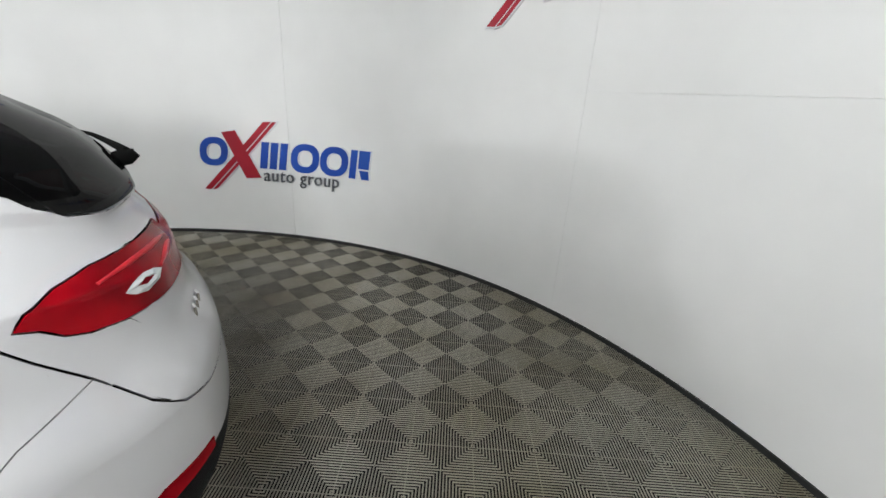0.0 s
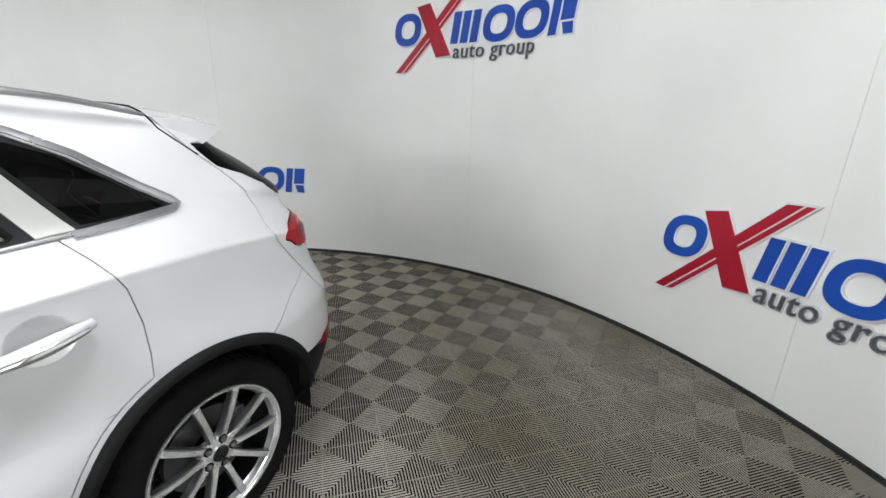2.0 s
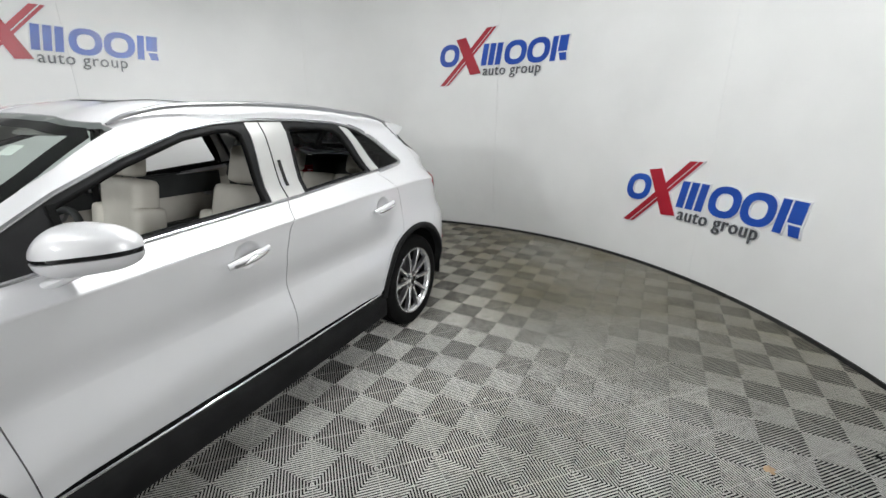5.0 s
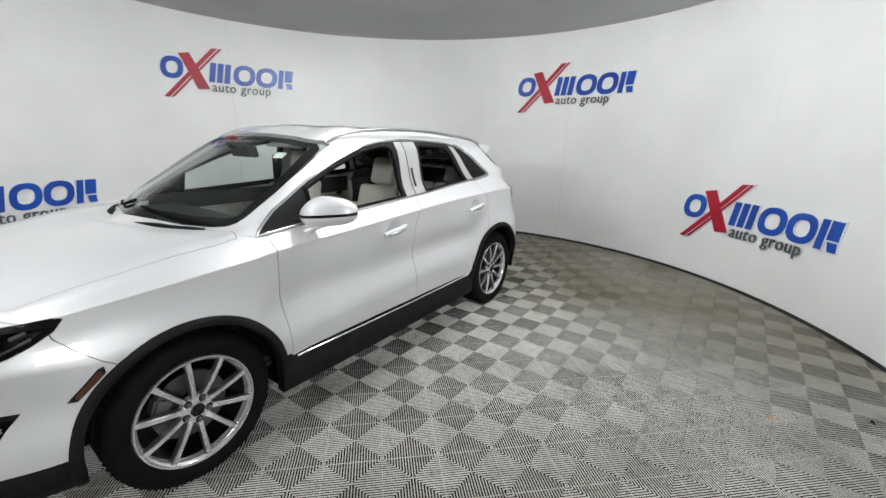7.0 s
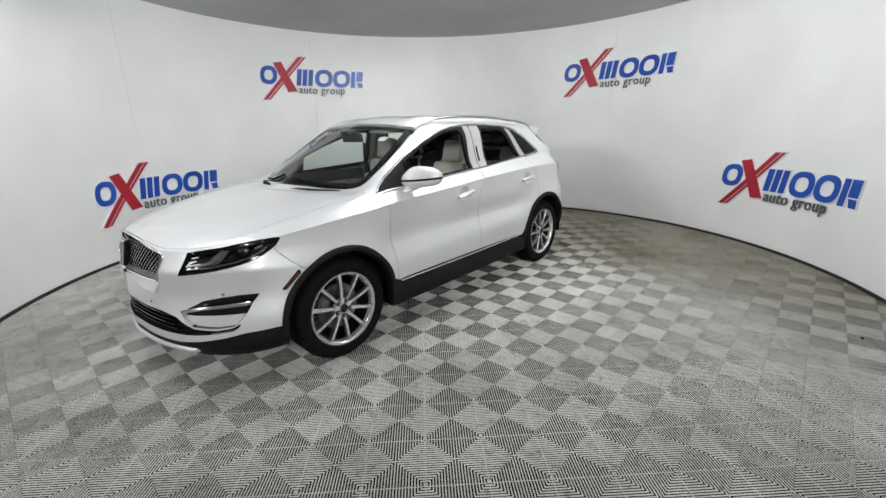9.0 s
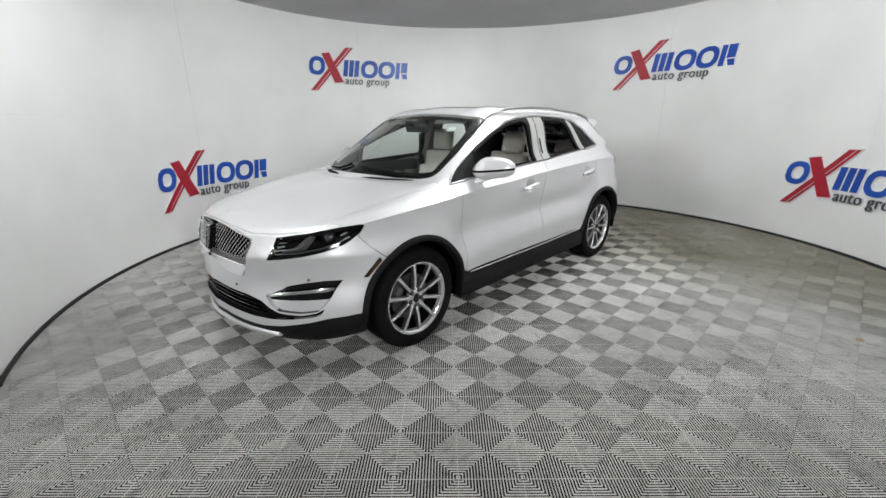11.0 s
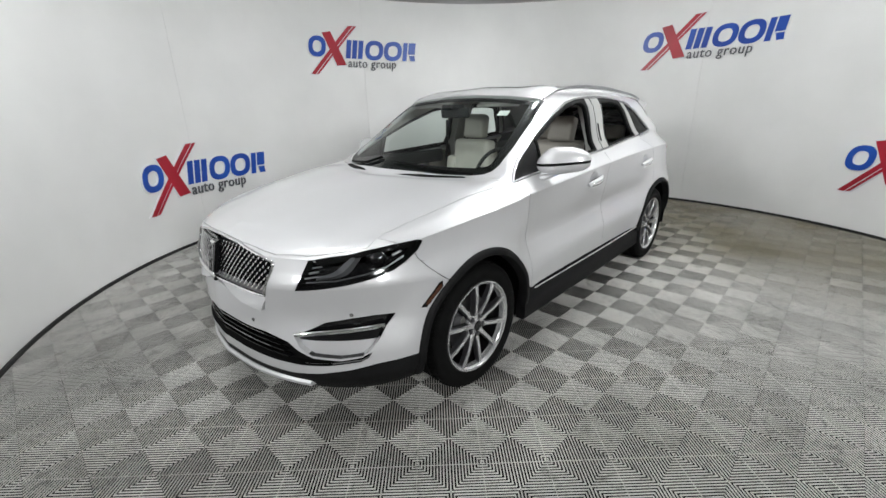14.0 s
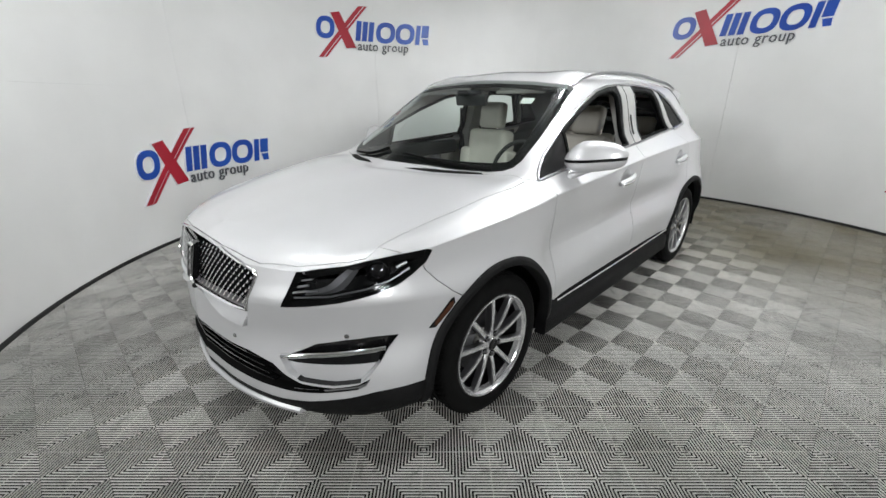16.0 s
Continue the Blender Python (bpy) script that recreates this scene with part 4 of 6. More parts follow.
def build_body():
    hull = panelled(mirrored(take("shell")), 0.0016, lining=0.03)
    for f in hull.faces:
        # charcoal trim round the load space, behind the rear bench
        c = f.calc_center_median()
        if f.material_index == 1 and c.x < -1.0 and c.z < 1.56:
            f.material_index = 2
    part("body_shell", hull, [M_PAINT, M_LINING, M_DASH], car, "pearl white roof, pillars and rear quarters", smooth=True)
    part("hood", panelled(mirrored(take("hood")), 0.0016), M_PAINT, car, smooth=True)
    part("front_bumper", panelled(mirrored(take("bumper_f")), 0.0014, 0.02), M_PAINT, car, smooth=True)
    bm = panelled(mirrored(take("chin")), 0.002, 0.030, shift=0.007)
    for v in bm.verts:
        v.co.x += 0.008 - 0.030 * min(1.0, max(0.0, (v.co.z - 0.64) / 0.07))
    bm.faces.layers.int.remove(bm.faces.layers.int["outer"])
    part("front_shield", bm, M_PAINT, car, "white raised band below the grille", smooth=True, angle=65)
    part("rear_bumper", panelled(mirrored(take("bumper_r")), 0.0014, 0.02), M_PAINT, car, smooth=True)
    part("tailgate", panelled(mirrored(take("gate")), 0.0038, lining=0.03), [M_PAINT, M_DASH], car, smooth=True)
    pair("fender", lambda: panelled(take("fender"), 0.0018), M_PAINT)
    doors = []
    for key in ("door_f", "door_r"):
        doors.append(pair("front_door" if key == "door_f" else "rear_door", lambda: panelled(take(key), 0.0022, lining=0.06), [M_PAINT, M_LEATHER]))
    part("front_valance", panelled(mirrored(take("valance")), 0.0005, 0.02), M_CLAD, car, "black plastic lower valance", smooth=True)
    part("rear_valance", panelled(mirrored(take("rearblack")), 0.0005, 0.02), M_CLAD, car, "black plastic lower valance", smooth=True)
    pair("window_surround", lambda: panelled(take("dlo"), 0.0004, 0.03), M_CLAD, "black window surround")
    for p in ("pillar_b", "pillar_c"):
        pair("pillar_cover", lambda: panelled(take(p), 0.0012, 0.02, shift=0.003), M_PILLAR, "glossy grey pillar cover", 30)
    pair("quarter_window", lambda: panelled(take("quarter"), 0.0, 0.004), M_PRIVACY, "dark tinted quarter glass")
    part("windscreen", take_glass("screen"), M_SCREEN, car, "green-tinted windscreen", smooth=True).visible_shadow = False
    part("rear_window", take_glass("rearglass"), M_PRIVACY, car, "dark tinted rear window", smooth=True)
    return doors


def take_glass(key):
    bm = mirrored(take(key))
    outer = bm.faces.layers.int.new("outer")
    for f in bm.faces:
        f[outer] = 1
    for v, n in [(v, skin_normal(v.co)) for v in bm.verts]:
        v.co -= n * 0.004
    return bm


DOORS = build_body()


def strip(points, lift, profile, ends=True, closed=False):
    bm = bmesh.new()
    sweep(bm, [on_side(x, z, lift) for x, z in points], profile, closed, ends)
    return bm


def rounded(w, h, n=10):
    return [(w * math.cos(2 * math.pi * i / n), h * math.sin(2 * math.pi * i / n)) for i in range(n)]


def dense(points, step=0.03):
    out = []
    for a, b in zip(points, points[1:]):
        k = max(1, math.ceil(math.dist(a, b) / step))
        out += [(a[0] + (b[0] - a[0]) * i / k, a[1] + (b[1] - a[1]) * i / k) for i in range(k)]
    return out + [points[-1]]


def build_trim():
    # bright line round the side windows
    outline = dense(BELT + DLO_TOP[::1] + [BELT[0]], 0.03)
    pair("window_trim", lambda: strip(outline[:-1], 0.002, rounded(0.007, 0.009, 8), closed=True), M_BRIGHT, "bright chrome window trim", 60)
    tip = dense([(-0.99, 1.487), (-1.08, 1.460), (-1.19, 1.401), (-1.317, 1.306), (-1.395, 1.256), (-1.414, 1.238), (-1.395, 1.224), (-1.25, 1.207), (-1.12, 1.195)], 0.02)
    pair("quarter_trim", lambda: strip(tip, 0.002, [(0.009, -0.011), (0.011, 0.0), (0.009, 0.011), (-0.006, 0.014), (-0.006, -0.014)]), M_SATIN, "broad satin chrome trim round the quarter window", 50)
    # black window frames inside the bright line, and the seal along the sills of the open windows
    for win in (WIN_F, WIN_R):
        pair("window_seal", lambda: strip(dense(win + win[:1], 0.03)[:-1], -0.012, rounded(0.014, 0.011, 8), closed=True), M_DARK, "black rubber seal", 60)
    # mirror sail and the upright of the front window
    pair("window_divider", lambda: strip(dense([(0.606, 1.105), (0.606, 1.268)], 0.03), 0.001, [(0.006, -0.010), (0.006, 0.010), (-0.02, 0.010), (-0.02, -0.010)]), M_DARK)
    pair("keypad", lambda: strip(dense([(-0.345, 1.20), (-0.338, 1.33)], 0.03), 0.004, [(0.003, -0.009), (0.003, 0.009), (-0.004, 0.009), (-0.004, -0.009)]), M_GLOSSBLACK, "black touch keypad on the door pillar")
    pair("pillar_gap", lambda: strip(dense([(-0.306, 1.146), (-0.300, 1.51)], 0.03), 0.0035, [(0.001, -0.003), (0.001, 0.003), (-0.012, 0.003), (-0.012, -0.003)]), M_DARK)

    # wheel arch cladding
    for cx, r, a0, a1 in ((AXLE, 0.427, -12, 184), (-AXLE, 0.440, 4, 177)):
        pair("arch_cladding", lambda: strip(arc_points(cx, HUB_Z, r, a0, a1, 40), 0.0, [(0.013, -0.022), (0.016, -0.008), (0.014, 0.006), (0.006, 0.016), (-0.012, 0.016), (-0.04, -0.026), (0.004, -0.026)]), M_CLAD, "black plastic wheel arch cladding", 50)
        # inner liner
        bm = bmesh.new()
        rows = []
        for a in range(-10 if cx > 0 else 6, 175 if cx > 0 else 191, 8):
            c, s = math.cos(radians(a)), math.sin(radians(a))
            rows.append([bm.verts.new((cx + 0.415 * c, y, HUB_Z + 0.415 * s)) for y in (0.90, 0.55)])
        for a, b in zip(rows, rows[1:]):
            bm.faces.new((a[0], b[0], b[1], a[1]))
        hub = bm.verts.new((cx, 0.55, HUB_Z))
        for a, b in zip(rows, rows[1:]):
            bm.faces.new((a[1], b[1], hub))
        right = other_side(bm)
        part("arch_liner", bm, M_DARK, car, smooth=True)
        part("arch_liner", right, M_DARK, car, smooth=True)

    # sill cladding with its bright strip
    def sill():
        bm = bmesh.new()
        prof = [(0.020, 0.105), (0.030, 0.085), (0.030, 0.0), (0.022, -0.03), (-0.005, -0.075), (-0.035, -0.080), (-0.035, 0.105)]
        path = [(Vector((x, 0.893 + 0.0 * x, 0.335)), Vector((0, 1, 0))) for x in np.linspace(0.945, -0.93, 24)]
        for i, (p, n) in enumerate(path):
            p.z += 0.012 * max(0.0, -p.x)
        sweep(bm, path, [(a, -b) for a, b in prof])
        return bm
    pair("sill_cladding", sill, M_CLAD, "black plastic sill cladding", 35)

    def bright():
        bm = bmesh.new()
        path = [(Vector((x, 0.9290, 0.415 + 0.012 * max(0.0, -x))), Vector((0, 1, 0))) for x in np.linspace(0.86, -0.86, 20)]
        return sweep(bm, path, rounded(0.004, 0.006, 8))
    pair("sill_strip", bright, M_CHROME, "thin chrome strip on the sill", 60)

    # underside
    bm = bmesh.new()
    box(bm, -2.0, 2.05, -0.55, 0.55, 0.20, 0.27, bevel=0.02)
    box(bm, -0.92, 0.92, -0.84, 0.84, 0.21, 0.29, bevel=0.02)
    part("underbody", bm, M_DARK, car)


build_trim()


def build_handles():
    for x, z, door in ((0.055, 0.960, DOORS[0]), (-0.965, 0.990, DOORS[1])):
        for side, owner in ((1, door[0]), (-1, door[1])):
            p, n = on_side(x, z)
            bm = bmesh.new()
            # dished cup behind the grip
            rings = []
            for r, deep in ((0.002, 0.020), (0.35, 0.0185), (0.65, 0.013), (0.85, 0.006), (0.96, 0.001), (1.03, -0.0006)):
                ring = []
                for k in range(30):
                    q, m = on_side(x - 0.008 + CUP * r * math.cos(2 * math.pi * k / 30), z + 0.004 + 0.9 * CUP * r * math.sin(2 * math.pi * k / 30))
                    ring.append(bm.verts.new(q - m * deep))
                rings.append(ring)
            for r0, r1 in zip(rings, rings[1:]):
                for k in range(30):
                    bm.faces.new((r0[k], r1[k], r1[(k + 1) % 30], r0[(k + 1) % 30]))
            bm.faces.new(rings[0])
            bmesh.ops.recalc_face_normals(bm, faces=bm.faces[:])
            grip = bmesh.new()
            path = [(x + 0.105 - 0.21 * i / 12, z - 0.016 + 0.03 * i / 12) for i in range(13)]
            pts = []
            for i, (a, b) in enumerate(path):
                q, m = on_side(a, b)
                pts.append(q + m * (0.012 + 0.022 * math.sin(math.pi * min(1, max(0, (i + 1.0) / 14)))))
            tube(grip, pts, [0.009 + 0.009 * math.sin(math.pi * (i + 1) / 14) for i in range(13)], 12, flat=1.25)
            line = bmesh.new()
            tube(line, [q + Vector((0, 0.0085, -0.0055)) for q in pts[1:-1]], [0.009 + 0.006 * math.sin(math.pi * i / 10) for i in range(11)], 10)
            for b, name, mat, label in ((bm, "handle_cup", M_PAINT, ""), (grip, "door_handle", M_PAINT, "white door handle"), (line, "handle_trim", M_CHROME, "chrome strip on the handle")):
                if side < 0:
                    bmesh.ops.scale(b, vec=(1, -1, 1), verts=b.verts[:])
                    bmesh.ops.reverse_faces(b, faces=b.faces[:])
                part(name, b, mat, owner, label, smooth=True)


build_handles()


def build_mirrors():
    for side in (1, -1):
        bm = bmesh.new()
        # housing: a long rounded shell, domed on top, pointed inwards and blunt outside
        c = Vector((0.618, 0.940, 1.150))
        along_, out_ = Vector((-0.5625, 0.828, 0)), Vector((0.828, 0.5625, 0))

        def shell(b, grow_=0.0, deep=1.0):
            bmesh.ops.create_icosphere(b, subdivisions=4, radius=1.0)
            for v in b.verts:
                x, y, z = v.co
                s = math.copysign(abs(y) ** (0.38 if y > 0 else 0.50), y)
                k = (s + 0.3) / (1.3 if s > -0.3 else 0.7)
                fat = 1 - (0.30 if k > 0 else 0.36) * k * k
                t = math.copysign(abs(x) ** 0.75, x) * (0.080 if x > 0 else 0.040) * fat * deep
                rise = 0.091 * (1 - (0.55 if k > 0 else 0.52) * k * k)
                h = math.copysign(abs(z) ** 0.70, z) * (rise if z > 0 else 0.068 * (1 - (0.15 if k > 0 else 0.30) * k * k))
                v.co = c + along_ * (s * 0.155) + out_ * (t - 0.10 * max(0.0, h)) + Vector((0, 0, h + 0.014 * s))
        shell(bm)
        band = bmesh.new()
        low = bm.copy()
        tilt = Vector((-0.04, 0.06, 0))
        bmesh.ops.bisect_plane(bm, geom=bm.verts[:] + bm.edges[:] + bm.faces[:], dist=1e-5, plane_co=c + Vector((0, 0, 0.003)), plane_no=(tilt + Vector((0, 0, -1))).normalized(), clear_outer=True)
        bmesh.ops.holes_fill(bm, edges=bm.edges[:])
        bmesh.ops.bisect_plane(low, geom=low.verts[:] + low.edges[:] + low.faces[:], dist=1e-5, plane_co=c + Vector((0, 0, -0.013)), plane_no=(Vector((0, 0, 1)) - tilt).normalized(), clear_outer=True)
        bmesh.ops.holes_fill(low, edges=low.edges[:])
        shell(band, deep=0.9)
        bmesh.ops.bisect_plane(band, geom=band.verts[:] + band.edges[:] + band.faces[:], dist=1e-5, plane_co=c + Vector((0, 0, 0.007)), plane_no=(Vector((0, 0, 1)) - tilt).normalized(), clear_outer=True)
        bmesh.ops.bisect_plane(band, geom=band.verts[:] + band.edges[:] + band.faces[:], dist=1e-5, plane_co=c + Vector((0, 0, -0.018)), plane_no=(tilt + Vector((0, 0, -1))).normalized(), clear_outer=True)
        for v in band.verts:
            v.co = c + (v.co - c) * 0.985
        arm = bmesh.new()
        path = spline([(0.70, 0.79, 1.045), (0.685, 0.835, 1.052), (0.655, 0.885, 1.075), (0.62, 0.935, 1.098), (0.59, 0.985, 1.108)], 6)
        tube(arm, path, [0.036 - 0.010 * i / 24 for i in range(25)], 14, flat=0.55)
        face = bmesh.new()
        lathe(face, [(0.001, 0.0), (0.5, 0.0), (1.0, 0.0)], 32)
        bmesh.ops.transform(face, matrix=Matrix.Translation(c - out_ * 0.0415) @ Matrix.Rotation(radians(124), 4, "Z") @ Matrix.Diagonal((0.13, 1, 0.042, 1)), verts=face.verts[:])
        sail = bmesh.new()
        corners = [(0.60, 1.118), (0.90, 1.080), (0.87, 1.118), (0.60, 1.255)]
        ring = [sail.verts.new(on_side(x, z, -0.006)[0]) for x, z in corners]
        sail.faces.new(ring)
        owner = DOORS[0][0 if side > 0 else 1]
        made = []
        for b, name, mat, label in ((bm, "wing_mirror", M_PAINT, "white door mirror"), (low, "mirror_lower", M_PAINT, ""), (band, "mirror_gap", M_GLOSSBLACK, "black slot with lamp strip"), (arm, "mirror_arm", M_PAINT, ""), (face, "mirror_glass", M_CHROME, "mirror glass"), (sail, "mirror_sail", M_GLOSSBLACK, "gloss black corner plate")):
            if side < 0:
                bmesh.ops.scale(b, vec=(1, -1, 1), verts=b.verts[:])
                bmesh.ops.reverse_faces(b, faces=b.faces[:])
            part(name, b, mat, owner, label, smooth=True)


build_mirrors()


def build_roof():
    def rail():
        pts = spline([(0.345, 0.622, 1.510), (0.26, 0.622, 1.547), (0.10, 0.622, 1.579), (-0.15, 0.620, 1.595), (-0.40, 0.618, 1.599), (-0.70, 0.617, 1.591), (-1.0, 0.617, 1.568), (-1.22, 0.622, 1.549), (-1.42, 0.622, 1.512)], 6)
        bm = bmesh.new()
        tube(bm, pts, [0.007 + 0.009 * math.sin(math.pi * min(1, max(0.0, i / (len(pts) - 1)))) ** 0.5 for i in range(len(pts))], 12, flat=0.75)
        return bm
    pair("roof_rail", rail, M_RAIL, "satin silver roof rail")
    # glass roof panel, dark
    bm = bmesh.new()
    rows = []
    for x in np.linspace(0.16, -0.92, 16):
        row = []
        for y in np.linspace(-0.46, 0.46, 13):
            p, n, _, _ = SKIN.ray_cast(Vector((x, abs(y) + 1e-4, 3)), Vector((0, 0, -1)))
            row.append(bm.verts.new((x, y, p.z + 0.004)))
        rows.append(row)
    for a, b in zip(rows, rows[1:]):
        for k in range(12):
            bm.faces.new((a[k], b[k], b[k + 1], a[k + 1]))
    bmesh.ops.recalc_face_normals(bm, faces=bm.faces[:])
    part("glass_roof", bm, M_GLOSSBLACK, car, "dark panoramic glass roof", smooth=True)
    # spoiler over the rear window, with a fin down either side of the glass
    bm = bmesh.new()
    rows = []
    top_of = lambda x, y: SKIN.ray_cast(Vector((x, min(0.585, abs(y)) + 1e-4, 3)), Vector((0, 0, -1)))[0].z
    for y in np.linspace(-0.612, 0.612, 33):
        k = abs(y) / 0.612
        fin = max(0.0, (k - 0.86) / 0.14)
        x_tail = -1.772 + 0.085 * k ** 2.4
        x_root = -1.42 - 0.03 * k
        z_root = top_of(x_root, y) + 0.003
        z_tail = 1.519 - 0.045 * k ** 2
        low = z_tail - 0.072 - 0.020 * fin
        rows.append([bm.verts.new(q) for q in (
            (x_root, y, z_root), (-1.56 + 0.01 * k, y, 0.56 * z_root + 0.44 * z_tail + 0.008), (x_tail + 0.03, y, z_tail + 0.006), (x_tail + 0.006, y, z_tail + 0.001), (x_tail, y, z_tail - 0.008),
            (x_tail + 0.012 + 0.01 * fin, y, z_tail - 0.020 - 0.006 * fin), (-1.665 + 0.105 * k ** 2, y, low), (-1.50 - 0.02 * fin, y, min(z_root, z_tail) - 0.055 + 0.01 * fin))])
    for a, b in zip(rows, rows[1:]):
        for k in range(8):
            bm.faces.new((a[k], a[(k + 1) % 8], b[(k + 1) % 8], b[k]))
    bm.faces.new(rows[0])
    bm.faces.new(rows[-1][::-1])
    bmesh.ops.recalc_face_normals(bm, faces=bm.faces[:])
    part("spoiler", bm, M_PAINT, car, "white roof spoiler over the rear window", smooth=True, angle=50)
    for side in (1, -1):
        bm = bmesh.new()
        path = []
        for y, z in ((0.0, 0), (0.2, 0), (0.4, 0), (0.5, 0), (0.56, 0), (0.585, 0)):
            path.append((Vector((-1.418 - 0.03 * y / 0.612, y * side, top_of(-1.418, y) + 0.0032)), Vector((0, 0, 1))))
        for x, z in ((-1.46, 1.468), (-1.49, 1.440), (-1.53, 1.405), (-1.56, 1.380)):
            q, m = on_side(x, z, 0.002)
            path.append((Vector((q.x, q.y * side, q.z)), Vector((m.x, m.y * side, m.z))))
        sweep(bm, path, [(0.0012, -0.0022), (0.0012, 0.0022), (-0.004, 0.0022), (-0.004, -0.0022)])
        part("spoiler_joint", bm, M_DARK, car, "dark joint between roof and spoiler")
    # rear wiper: a capped pivot and an arm along the glass
    glass_x = lambda y, z: SKIN.ray_cast(Vector((-4, abs(y) + 1e-4, z)), Vector((1, 0, 0)))[0].x
    bm = bmesh.new()
    tube(bm, [(glass_x(0, 1.222) + 0.02, 0.02, 1.222), (glass_x(0, 1.222) - 0.02, 0.02, 1.232), (glass_x(0, 1.24) - 0.045, 0.02, 1.243), (glass_x(0, 1.25) - 0.050, 0.015, 1.252)], [0.026, 0.028, 0.024, 0.012], 12)
    tube(bm, [(glass_x(y, z) - d, y, z) for y, z, d in ((0.02, 1.247, 0.038), (-0.06, 1.258, 0.034), (-0.18, 1.268, 0.026), (-0.30, 1.276, 0.020), (-0.42, 1.280, 0.014))], [0.016, 0.013, 0.010, 0.008, 0.006], 8)
    part("rear_wiper", bm, M_DARK, car, "black rear wiper with a capped pivot", smooth=True)
    over = lambda x, y: Vector((x, y, SKIN.ray_cast(Vector((x, abs(y) + 1e-4, 3)), Vector((0, 0, -1)))[0].z + 0.010))
    for line in (((1.045, 0.60), (1.09, 0.46), (1.13, 0.28), (1.165, 0.06)), ((1.13, -0.12), (1.14, -0.28), (1.10, -0.44), (1.05, -0.58))):
        bm = bmesh.new()
        tube(bm, spline([over(*q) for q in line], 5), [0.010 - 0.0045 * i / 15 for i in range(16)], 8)
        part("wiper", bm, M_DARK, car, "black windscreen wiper lying on the cowl", smooth=True)
    # black printed border of the windscreen
    half = grow([(y, z) for y, z in SCREEN[2:-2]] + [(-y, z) for y, z in SCREEN[2:-2][::-1]], -0.024)
    bm = bmesh.new()
    path = []
    for y, z in dense(half + half[:1], 0.03)[:-1]:
        p, n = on_front(abs(y), z, -0.009)
        path.append((Vector((p.x, y, p.z)), Vector((n.x, math.copysign(n.y, y), n.z))))
    sweep(bm, path, [(0.001, -0.027), (0.001, 0.027), (-0.001, 0.027), (-0.001, -0.027)], closed=True)
    part("screen_border", bm, M_DARK, car, "black border of the windscreen")
    # cowl below the windscreen
    bm = bmesh.new()
    rows = []
    for y in np.linspace(-0.70, 0.70, 29):
        k = abs(y) / 0.7
        x = 1.215 - 0.19 * k ** 2.2
        rows.append([bm.verts.new(q) for q in ((x + 0.035, y, 1.092 - 0.02 * k), (x + 0.01, y, 1.097 - 0.018 * k), (x - 0.05, y, 1.108 - 0.02 * k), (x - 0.09, y, 1.08))])
    for a, b in zip(rows, rows[1:]):
        for k in range(3):
            bm.faces.new((a[k], b[k], b[k + 1], a[k + 1]))
    bmesh.ops.recalc_face_normals(bm, faces=bm.faces[:])
    part("cowl", bm, M_DARK, car, "black cowl below the windscreen", smooth=True)


build_roof()


